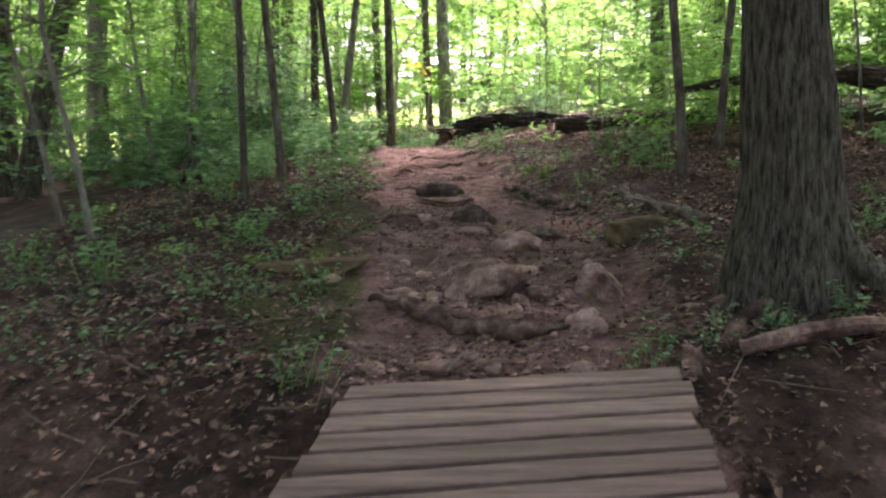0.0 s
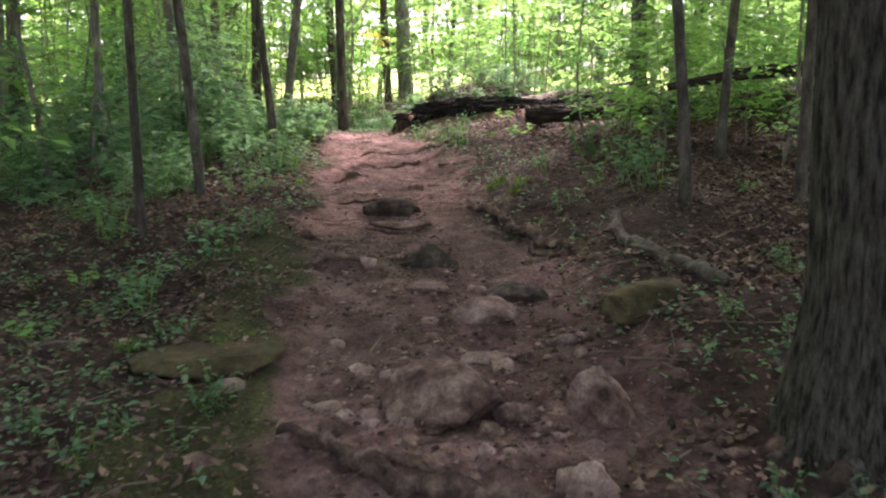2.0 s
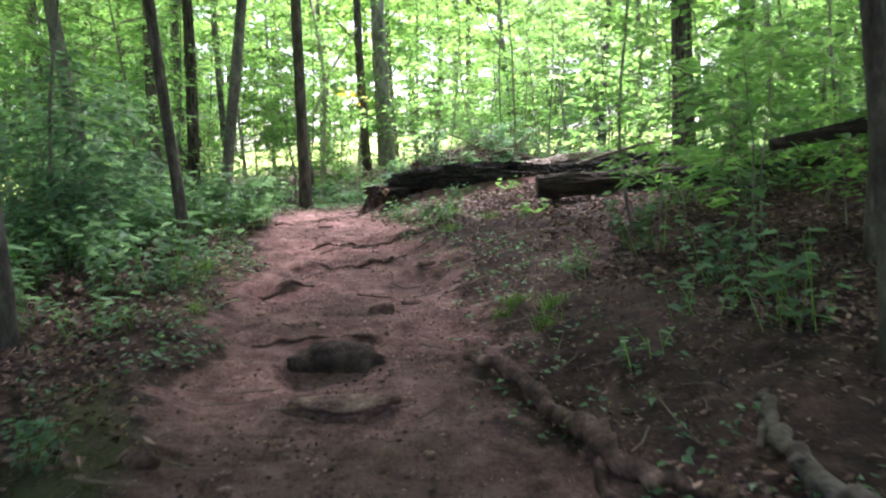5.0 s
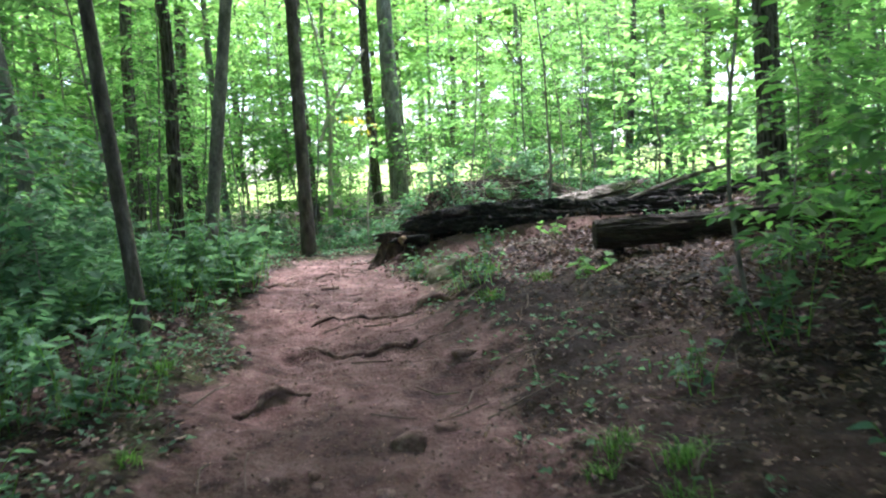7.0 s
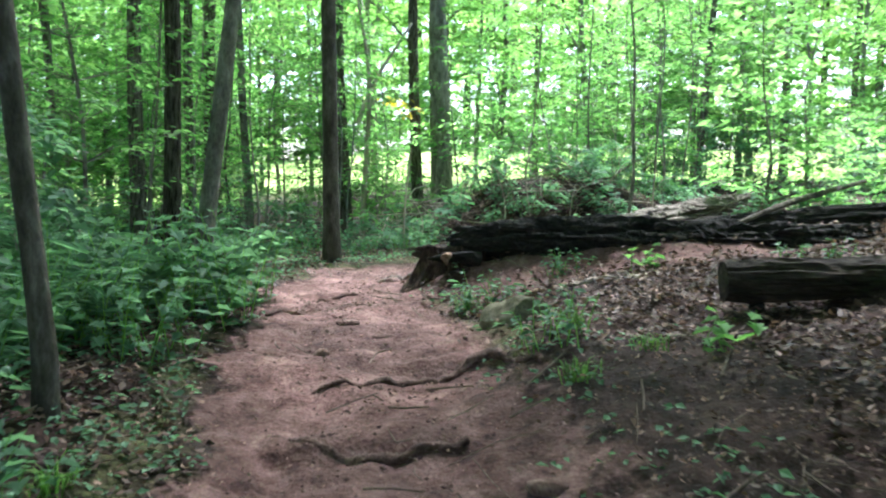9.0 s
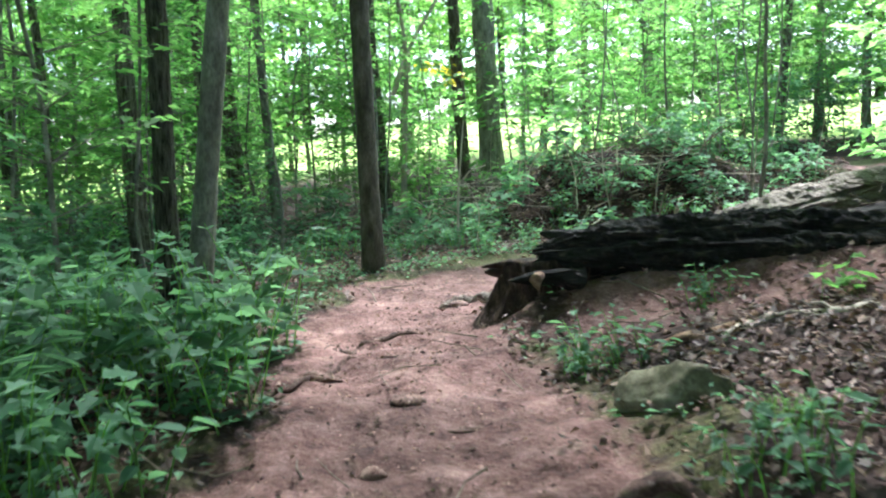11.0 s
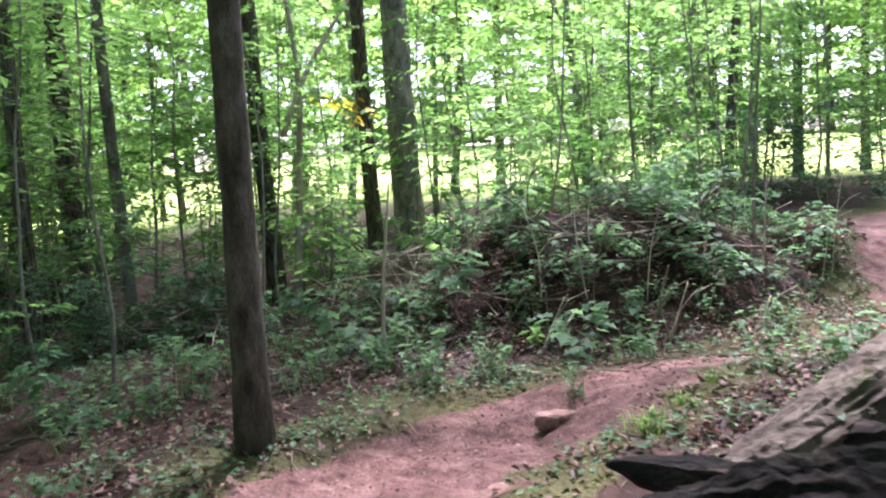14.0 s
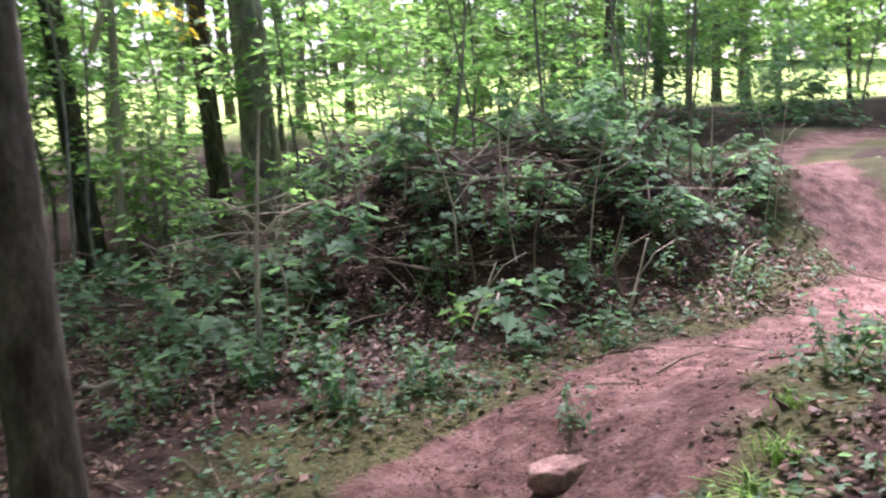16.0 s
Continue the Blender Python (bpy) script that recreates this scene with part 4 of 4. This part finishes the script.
root_line([(1.3, 3.75), (1.45, 3.95), (1.65, 4.15)], [.05, .06, .08], "stout root below the old tree", 19, .03)
root_line([(1.12, 3.62), (1.15, 3.75), (1.13, 3.86)], [.05, .06, .05], "grey stone-like stump beside the planks", 20, .04)
root_line([(.6, 13.95), (.9, 13.85), (1.15, 13.9)], [.03, .045, .03], "broken orange-brown rotten branch on leaf litter", 25, .02, ROTTEN, "fallen_branch", .4, "branch")
root_line([(.95, 13.75), (1.3, 13.9), (1.7, 13.75)], [.02, .03, .02], "dry pale branch on leaf litter", 26, .02, BARK_PALE, "fallen_branch", .4, "branch")
root_line([(1.7, 13.3), (2.1, 13.7), (2.6, 13.8)], [.02, .025, .015], "dry grey branch on leaf litter", 27, .02, DEADWOOD, "fallen_branch", .4, "branch")
root_line([(-1.0, 18.7), (-.3, 18.9), (.35, 18.75)], [.02, .035, .02], "pale fallen branch along the thicket", 28, .02, DEADWOOD, "fallen_branch", .4, "branch")
root_line([(-1.3, 19.3), (-.6, 19.4), (.2, 19.3)], [.04, .05, .03], "dark fallen limb along the thicket", 29, .03, DEADWOOD, "fallen_branch", .4, "branch")
root_line([(4.35, 21.2), (4.7, 21.35), (5.1, 21.75)], [.02, .04, .03], BARE, 30, .02)


# ---- stones ----
def stone(x, y, w, d, h, mat, label, seed, sink=.35, turn=0.0, flat=0.0):
    bm = bmesh.new()
    bmesh.ops.create_icosphere(bm, subdivisions=4 if w > .17 else 2, radius=1)
    r0 = random.Random(seed)
    cuts = [(rand_dir(r0, 1.0), r0.uniform(.55, .85)) for _ in range(9)]
    if flat:
        cuts.append((Vector((r0.uniform(-.15, .15), r0.uniform(-.2, .1), 1)).normalized(), flat))
    for q in bm.verts:
        p = q.co.copy()
        for nrm, lim in cuts:
            over = p.dot(nrm) - lim
            if over > 0:
                p -= nrm * (over * .96)
        p *= 1.08 + .15 * noise.noise(p * 1.7 + Vector((seed, 0, 0))) + .1 * noise.noise(p * 4.5 + Vector((0, seed, 0))) + .1 * noise.noise(p * 10 + Vector((seed, seed, 0))) + .045 * noise.noise(p * 23)
        q.co = Vector((p.x * w * .6, p.y * d * .6, p.z * h * .72))
    ob = part("rock", bm, mat)
    ob.location = (x, y, footing(x, y) + h * (.42 - sink) - .006)
    ob.rotation_euler = (0, 0, turn)
    return tagged(ob, label, "rock", "stones on the trail" if w < .25 else "")


BRN, PAL = "brown embedded stone on the dirt trail", "pale pinkish stone lying on dirt"
stone(.26, 4.9, .45, .38, .29, STONE, "large brown weathered boulder set in the trail", 1, .35, 0, .62)
stone(.95, 4.9, .32, .3, .25, STONE, "reddish boulder set in the trail", 2)
stone(.77, 4.28, .22, .17, .15, STONE_PALE, PAL, 3, .3)
stone(.54, 5.88, .28, .2, .13, STONE_PALE, PAL, 4)
stone(.5, 5.42, .24, .14, .07, STONE_PALE, "flat pale stone in the dirt", 5, .3, .2, .6)
stone(.21, 6.4, .22, .16, .06, STONE_PALE, "flat pale stone in the dirt", 6, .3, -.2, .6)
stone(.25, 6.95, .36, .24, .17, STONE_DARK, "dark mossy rock standing in the trail", 7)
stone(-.04, 8.88, .46, .22, .17, STONE_DARK, "dark mossy rock with roots in the trail", 8)
stone(.72, 6.25, .36, .22, .14, STONE_DARK, "dark angular rock in the dirt", 9)
stone(-.41, 5.56, .1, .08, .06, STONE_PALE, PAL, 10)
stone(-.28, 5.7, .12, .09, .06, STONE_PALE, PAL, 11)
stone(-.15, 5.38, .13, .09, .06, STONE_PALE, PAL, 12)
stone(-.24, 4.95, .15, .1, .06, STONE, BRN, 13)
stone(-.85, 5.42, .62, .5, .16, MOSSY_SLAB, "yellow-green mossy slab jutting from the bank", 14, .3, .3, .3)
stone(.57, 4.82, .2, .14, .1, STONE, BRN, 15)
stone(.43, 4.66, .1, .08, .08, STONE, BRN, 16)
stone(.86, 4.62, .11, .08, .06, STONE_PALE, PAL, 17)
stone(1.36, 5.66, .6, .26, .15, MOSSY_SLAB, "greenish mossy sloping boulder beside the trail", 18, .4, .6)
stone(.04, 8.18, .42, .16, .07, STONE, "flat stone step across the trail", 19, .3, .05, .5)
stone(-.65, 7.46, .15, .1, .07, STONE, BRN, 20)
stone(1.98, 6.75, .15, .1, .08, STONE, "dark stone among fallen leaves", 21)
stone(.64, 13.2, .44, .2, .23, STONE_GREEN, "long rounded green-grey stone beside the trail", 22, .5, -.55)
stone(-.48, 13.54, .16, .12, .05, STONE, BRN, 23, .3, 0, .5)
stone(-.55, 12.9, .1, .09, .05, STONE, BRN, 24)
stone(-.96, 13.9, .2, .1, .06, STONE, BRN, 25)
stone(-.21, 13.24, .15, .05, .03, STONE_PALE, "pale chip of wood or stone", 26, .2)
stone(.56, 17.3, .22, .15, .1, STONE_PALE, "pale flat-topped stone lying on dirt", 27, .25, .4, .5)
stone(.19, 9.88, .17, .14, .1, STONE, BRN, 29)
stone(.39, 10.06, .14, .1, .05, STONE, BRN, 30)
stone(.54, 11.03, .15, .1, .05, STONE, BRN, 31)
stone(-.03, 3.82, .24, .13, .07, STONE, "flat brown stone at the end of planks", 33, .3, .1, .6)
stone(-.34, 3.8, .13, .1, .05, STONE_PALE, PAL, 34)
stone(.9, 5.5, .14, .1, .06, STONE, BRN, 35)
stone(-.45, 6.1, .11, .08, .05, STONE, BRN, 36)
stone(-.3, 15.5, .12, .09, .04, STONE_PALE, PAL, 37)
stone(.1, 16.5, .14, .1, .05, STONE_PALE, PAL, 38)
stone(.25, 16.75, .1, .07, .04, STONE, BRN, 39)
stone(1.5, 17.7, .1, .08, .04, STONE, BRN, 40)
rng = random.Random(31)
for k in range(60):
    x, y = rng.uniform(-.9, 1.2), rng.uniform(3.7, 12)
    if k % 4 == 0:
        x, y = rng.uniform(-1.1, .3), rng.uniform(12, 17)
    if clear(x, y, .1):
        continue
    w = rng.uniform(.04, .08) if y < 10 else rng.uniform(.025, .045)
    stone(x, y, w, w * rng.uniform(.6, .9), w * .45, STONE if rng.random() < .65 else STONE_PALE, BRN, 60 + k, .42, rng.uniform(0, 6))


for k in range(60):
    x, y = rng.uniform(-.65, 1.0), rng.uniform(4.15, 6.6)
    w = rng.uniform(.025, .06)
    stone(x, y, w, w * rng.uniform(.6, .9), w * .5, STONE_PALE if k % 2 else STONE, "small pale stone bedded in trodden dirt", 160 + k, .36, rng.uniform(0, 6))


for k in range(90):
    x, y = (rng.gauss(-.1, .28), rng.uniform(4.45, 5.7)) if k < 50 else (rng.gauss(.4, .4), rng.uniform(3.75, 6.9))
    w = rng.choice((.035, .05, .06, .08, .1, .13))
    stone(x, y, w, w * rng.uniform(.55, .9), w * .5, STONE_PALE if k % 3 else STONE, "small pale stone bedded in trodden dirt", 260 + k, .3, rng.uniform(0, 6), .6 if k % 2 else 0)


# ---- litter, pebbles, twigs ----
def fallen_leaves(count, seed, name, label):
    r0 = random.Random(seed)
    v, f = [], []
    xs = np.array([r0.uniform(-3.4, 5.2) for _ in range(count * 2)])
    ys = np.array([r0.uniform(1.6, 21.5) for _ in range(count * 2)])
    gap = trail_gap(xs, ys)
    zs = land(xs, ys) + relief(xs, ys) + lumps(xs, ys) - .032 * smooth(.25, -.35, gap)
    n = 0
    for x, y, z, g in zip(xs, ys, zs, gap):
        keep = (.75 if y < 7 else .42) if g < -.1 else .55 if g < .2 else 1.0
        if x < 0:
            keep *= .75
        if x < -2 and y > 9:
            keep *= .3
        bare = x > 0 and 7 < y < 12.1 + .8 * noise.noise(Vector((x * 1.7, y * 1.7, 5))) and g < 1.3 + .7 * noise.noise(Vector((x * 1.3, y * 1.3, 8)))
        if bare and g > .1:
            keep *= .7
        if y > 16.8 and x < 2.2 and .05 < g < .9:
            keep *= .35
        if y > 17 and x < -1.5:
            keep *= .6
        if .1 < x < 3 and 14.2 < y < 15.1:
            keep *= .3
        if r0.random() > keep * (.8 + .9 * noise.noise(Vector((x * .9, y * .9, seed)))):
            continue
        nrm = Vector((r0.gauss(0, .35), r0.gauss(0, .35), 1)).normalized()
        d = rand_dir(r0, .2)
        small = .4 if g < 0 else .65 if bare else 1
        add_leaf(v, f, Vector((x, y, z + r0.uniform(.008, .045))), d, nrm, small * r0.choice((.022, .028, .034, .04, .046, .06)), r0.choice(("kite", "oval", "maple", "kite", "kite")), r0.uniform(-.9, 1.0), r0.uniform(-.5, .6))
        n += 1
        if n >= count:
            break
    return tagged(link_mesh(name, v, f, LEAF_DRY), label, "leaves", "", "stuff")


fallen_leaves(120000, 5, "leaf_litter", "dry brown and pinkish fallen leaves over the forest floor")


def pebbles(count, seed):
    r0 = random.Random(seed)
    v, f = [], []
    xs, ys = np.array([r0.uniform(-1.5, 4.2) for _ in range(count)]), np.array([3.6 + 16.4 * r0.random() ** 1.9 for _ in range(count)])
    gap, zs = trail_gap(xs, ys), land(xs, ys) + relief(xs, ys) + lumps(xs, ys)
    for x, y, z, g in zip(xs, ys, zs, gap):
        if g > .1 or y > 9 and r0.random() < .55:
            continue
        s = r0.choice((.005, .006, .008, .009, .012, .016, .024 if y < 7 else .014))
        b = len(v)
        for dx, dy, dz in ((1, 0, 0), (0, 1, 0), (-1, 0, 0), (0, -1, 0), (.2, .1, .8), (0, 0, -.8)):
            v.append(Vector((x, y, z - .033 + .35 * s)) + Vector((dx * r0.uniform(.7, 1.3), dy * r0.uniform(.7, 1.3), dz * .8 * r0.uniform(.6, 1))) * s)
        for i in range(4):
            f.append((b + i, b + (i + 1) % 4, b + 4))
            f.append((b + (i + 1) % 4, b + i, b + 5))
    return tagged(link_mesh("pebbles", v, f, PEBBLE), "small pale and brown pebbles bedded in dirt", "pebbles", "", "stuff")


pebbles(30000, 8)


def twigs(count, seed):
    r0 = random.Random(seed)
    v, f = [], []
    for _ in range(count):
        x, y = r0.uniform(-3, 4.6), r0.uniform(2.2, 20)
        if not clear(x, y, .1) and r0.random() > .3:
            continue
        d = rand_dir(r0, 0)
        ln, w = r0.uniform(.08, .45), r0.uniform(.0025, .007)
        pts = []
        for s in (-.5, 0, .5):
            px, py = x + d.x * ln * s + r0.uniform(-.02, .02), y + d.y * ln * s + r0.uniform(-.02, .02)
            pts.append(Vector((px, py, height(px, py) + .012 + r0.uniform(0, .02))))
        tube(v, f, pts, [w, w * .9, w * .6], 5, cap=False)
    return tagged(link_mesh("twigs", v, f, CANE), "dry thin twigs scattered over leaf litter", "twigs", "", "stuff")


twigs(1100, 9)


STICKS = []
for k in range(8):
    r0 = random.Random(700 + k)
    v, f = [], []
    tube(v, f, bent([(-.5, 0, 0), (-.1, r0.uniform(-.06, .06), r0.uniform(-.05, .05)), (.5, 0, 0)], .12), [.011 * (1 - .06 * i) for i in range(10)], 6, .2, k)
    if k % 2:
        tube(v, f, [Vector((.05, 0, 0)), Vector((.3, .16, .08))], [.007, .003], 5)
    me = bpy.data.meshes.new("stick")
    me.from_pydata([tuple(q) for q in v], [], f)
    me.materials.append(BARK_PALE if k % 3 == 0 else CANE)
    STICKS.append(me)


def brush_pile(x, y, w, h, count, seed, label):
    """Dry sticks lying over one another, each a part of the heap."""
    r0 = random.Random(seed)
    root = new("brush_pile")
    root.location = (x, y, height(x, y))
    for k in range(count):
        px, py = r0.gauss(0, w * .5), r0.gauss(0, w * .3)
        lift = h * math.exp(-2 * (px / w) ** 2 - 2 * (py / w) ** 2) * r0.uniform(0, 1)
        ob = new("stick", STICKS[r0.randrange(8)])
        ob.parent = root
        ob.location = (px, py, height(x + px, y + py) - root.location.z + .02 + lift)
        ob.rotation_euler = (r0.uniform(0, 6.28), r0.gauss(0, .28), r0.uniform(0, 6.28))
        s = r0.uniform(.45, 1.1)
        ob.scale = (s, s, s)
    return tagged(root, label, "brush pile")


brush_pile(-.45, 21.6, .8, .6, 95, 1, "tangled heap of dry grey sticks")
brush_pile(-2.6, 22.6, 1.5, .7, 120, 2, "tangled heap of dry grey sticks in the thicket")
brush_pile(2.0, 20.4, 1.2, .2, 60, 3, "dry stems and sticks over the earth mound")
brush_pile(.3, 20.0, 1.0, .2, 40, 5, "dry sticks under the thicket")
brush_pile(3.4, 16.4, 1.0, .3, 40, 4, "broken branches behind the logs")


def dead_stem(x, y, points, r, label, mat=BARK_PALE):
    """A bare dry stem that stands or leans in the thicket."""
    v, f = [], []
    line = bent([Vector(p) for p in points], .06)
    tube(v, f, line, [r * (1 - .7 * i / len(line)) for i in range(len(line))], 7, .2, int(x * 100))
    k = len(line) // 2
    tube(v, f, [line[k], line[k] + Vector((.12, 0, .14)), line[k] + Vector((.3, .05, .2))], [r * .6, r * .4, r * .2], 6)
    ob = link_mesh("dead_stem", v, f, mat, None, True)
    ob.location = (x, y, height(x, y) - .03)
    return tagged(ob, label, "dead stem", "dry stems in the thicket")


PALE_STEM, DARK_STEM = "pale broken dry stem leaning in the thicket", "dark bare dead stem in the thicket"
dead_stem(1.9, 19.2, [(0, 0, 0), (.06, 0, .16), (.22, .1, .5)], .013, PALE_STEM)
dead_stem(1.95, 19.22, [(0, 0, 0), (-.06, .1, .3), (.04, .15, .62)], .014, DARK_STEM, CANE)
dead_stem(2.75, 19.35, [(0, 0, 0), (.06, .02, .12), (.12, .05, .25)], .012, PALE_STEM)
dead_stem(.9, 19.3, [(0, 0, 0), (.1, .05, .2), (.22, .1, .42)], .009, PALE_STEM)
dead_stem(-.38, 18.9, [(0, 0, 0), (.02, 0, .6), (.1, .05, 1.4)], .02, PALE_STEM)
dead_stem(2.6, 20.4, [(0, 0, 0), (.1, .05, .3), (.5, .1, .55)], .016, DARK_STEM, CANE)
dead_stem(1.2, 20.2, [(0, 0, 0), (-.1, .05, .4), (-.5, .1, .75)], .014, DARK_STEM, CANE)
dead_stem(3.2, 20.2, [(0, 0, 0), (.05, .05, .4), (.1, .1, .9)], .012, PALE_STEM)


rs = random.Random(91)
for k in range(46):
    x, y = rs.uniform(-.6, 4.2), rs.uniform(19.3, 21.6)
    if not clear(x, y, .35):
        continue
    tall, tip, bow = rs.uniform(.45, 1.25), rs.uniform(-.3, .3), rs.uniform(-.12, .12)
    dead_stem(x, y, [(0, 0, 0), (tip * .3 + bow, 0, tall * .5), (tip, rs.uniform(-.1, .1), tall)], rs.uniform(.005, .01), "thin bare upright stem on the overgrown mound", CANE if k % 3 else BARK_PALE)


# ---- low plants ----
def weed(name, seed, stems, tall, leaf, mat, shape, per=5, spread=.12):
    r0 = random.Random(seed)
    root = new(name)
    sv, sf, lv, lf = [], [], [], []
    for _ in range(stems):
        a = Vector((r0.uniform(-spread, spread), r0.uniform(-spread, spread), -.03))
        d = rand_dir(r0, .1)
        top = a + Vector((d.x * tall * .35, d.y * tall * .35, tall * r0.uniform(.6, 1.1)))
        mid = (a + top) * .5 + Vector((0, 0, tall * .12))
        tube(sv, sf, [a, mid, top], [.003, .0025, .0015], 4, cap=False)
        for k in range(per):
            s = (k + .6) / per
            p = a.lerp(mid, min(1, s * 2)) if s < .5 else mid.lerp(top, s * 2 - 1)
            add_leaf(lv, lf, p, rand_dir(r0, .25) + Vector((0, 0, .1)), Vector((r0.uniform(-.4, .4), r0.uniform(-.4, .4), 1)), leaf * r0.uniform(.6, 1.2), shape, r0.uniform(.05, .4), r0.uniform(.1, .5))
    link_mesh("stalk", sv, sf, GRASS, root)["kind"] = "stuff"
    link_mesh("leaves", lv, lf, mat, root)["kind"] = "stuff"
    return root


def tuft(seed, blades, tall):
    r0 = random.Random(seed)
    v, f = [], []
    for _ in range(blades):
        a = Vector((r0.gauss(0, .04), r0.gauss(0, .04), -.02))
        d = rand_dir(r0, 0)
        h = tall * r0.uniform(.5, 1.1)
        side = Vector((-d.y, d.x, 0)) * .0035
        m, e = a + d * h * .3 + Vector((0, 0, h * .7)), a + d * h * .85 + Vector((0, 0, h * .75))
        b = len(v)
        v.extend((a - side, a + side, m + side, m - side, e))
        f.extend(((b, b + 1, b + 2, b + 3), (b + 3, b + 2, b + 4)))
    return link_mesh("grass_tuft", v, f, GRASS)


WEEDS = [weed("weed", 500, 9, .32, .075, LEAF_LOW, "oval"), weed("weed", 501, 12, .5, .085, LEAF_LOW, "maple", 7), weed("weed", 502, 6, .2, .065, LEAF_LOW, "oval"), weed("weed", 503, 5, .24, .1, LEAF_YOUNG, "maple", 4)]
FERNS = [weed("fern", 510 + k, 9, .55, .13, LEAF_LOW, "narrow", 16, .06) for k in range(2)]
TUFTS = [tuft(520 + k, 70, .2) for k in range(2)]
for k, (s, lab, cat, gr) in enumerate([(w, "low green weed with soft leaves growing from leaf litter", "weed", "weeds of the forest floor") for w in WEEDS] + [(w, "feathery green fern in shade", "fern", "ferns in the hollow") for w in FERNS] + [(w, "tuft of thin green grass beside the trail", "grass", "grass tufts") for w in TUFTS]):
    tagged(s, lab, cat, gr)
    x, y = -6 - .5 * k, -7.5
    s.location = (x, y, height(x, y) - .01)
for x, y in ((.98, 9.27), (1.18, 9.05), (1.04, 9.35), (.9, 9.15), (1.1, 8.8), (-1.15, 10.4), (-1.2, 10.9), (.9, 12.8), (1.1, 16.8), (.85, 16.6), (1.35, 17.05), (-.95, 9.6), (1.2, 12.2), (.8, 11.9), (-.85, 5.6), (-1.0, 5.3), (-1.3, 5.5)):
    stand(TUFTS[int(x * 100) % 2], x, y, rng.uniform(.5, .9), rng.uniform(0, 6))
scatter(WEEDS[:3], 40, (-2.6, -1.15), (12.2, 14.9), .22, (.8, 1.5), lambda x, y: False, 41)
scatter(WEEDS[:3], 14, (-2.9, -1.15), (14.9, 17.4), .22, (.45, .8), lambda x, y: False, 51)
scatter(WEEDS, 22, (-3.2, -1.0), (3.9, 8.5), .3, (.5, .9), lambda x, y: False, 42)
scatter(WEEDS[:3], 14, (-1.9, -.75), (4.3, 7.4), .12, (.4, .7), lambda x, y: False, 50)
scatter(WEEDS[:3], 26, (-2.4, -1.0), (8.5, 12.2), .3, (.7, 1.2), lambda x, y: False, 43)
scatter(WEEDS[:3], 34, (1.0, 3.2), (3.8, 6.2), .25, (.28, .5), lambda x, y: math.hypot(x - 1.86, y - 4.33) < .4, 44)
scatter(WEEDS, 38, (1.2, 5), (7.5, 14.2), .4, (.6, 1.2), lambda x, y: x < 2.4 and y > 10 and (x * 7 + y * 13) % 3 > 1, 45)
scatter(WEEDS[:3], 40, (-1.2, 4.2), (18, 20.4), .12, (.5, 1.0), lambda x, y: y < trail_side(x), 46)
scatter(WEEDS[:3], 26, (1.0, 4.0), (15.9, 18.2), .15, (.5, .9), lambda x, y: y > trail_side(x), 47)
scatter(WEEDS[:3], 20, (-3.2, -1.0), (17.5, 21), .5, (.6, 1.1), lambda x, y: False, 48)
scatter(FERNS, 46, (-4.5, -1.7), (9, 15), .8, (.7, 1.3), lambda x, y: False, 49)
for x, y, s in ((.35, 13.85, .8), (.45, 13.95, 1), (.3, 13.95, .7), (.55, 13.8, .8), (.7, 12.45, .9), (.85, 12.35, 1), (1.0, 14.4, .8), (1.15, 14.45, .7), (-.6, 3.72, .7), (-.7, 3.62, .6), (.95, 3.82, .5), (1.05, 3.9, .55), (1.4, 4.05, .5), (.9, 19.4, 1.1), (.73, 17.5, .6)):
    stand(WEEDS[3] if s > 1 else WEEDS[0], x, y, s, rng.uniform(0, 6))


def ground_cover(count, seed):
    """Small leaves of creeping plants along the verges."""
    r0 = random.Random(seed)
    v, f = [], []
    xs, ys = np.array([r0.uniform(-3.4, 4.6) for _ in range(count)]), np.array([r0.uniform(3.6, 21) for _ in range(count)])
    gap, zs = trail_gap(xs, ys), land(xs, ys) + relief(xs, ys) + lumps(xs, ys)
    for x, y, z, g in zip(xs, ys, zs, gap):
        left = x < np.interp(y, [3, 8, 14, 17, 19], [.3, .1, -.5, -.2, 1.5])
        p = math.exp(-((g - .35) / .35) ** 2) * (.9 if left and y > 8 else .12 if left else .4) if g > .05 else 0
        if left and y < 7.6 and .55 < g < 2.8 or not left and y < 5.6 and .25 < g < 1.6:
            p = max(p, .42)
        if left and y > 11:
            p = max(p, (.5 if y < 16 else .12) * (g > .1))
        if y > 15.5 and g > .1:
            p = max(p, .5 if y < trail_side(x) or x > .8 else .15)
        if r0.random() > p * (.75 + noise.noise(Vector((x * 1.3, y * 1.3, 3)))):
            continue
        for _ in range(3):
            at = Vector((x + r0.gauss(0, .03), y + r0.gauss(0, .03), z + r0.uniform(.01, .07)))
            add_leaf(v, f, at, rand_dir(r0, .3), Vector((r0.gauss(0, .4), r0.gauss(0, .4), 1)), r0.uniform(.025, .06), "kite", r0.uniform(0, .4), .2)
    return tagged(link_mesh("ground_cover", v, f, LEAF_LOW), "creeping green ground cover along the trail's verges", "ground cover", "", "stuff")


ground_cover(26000, 12)
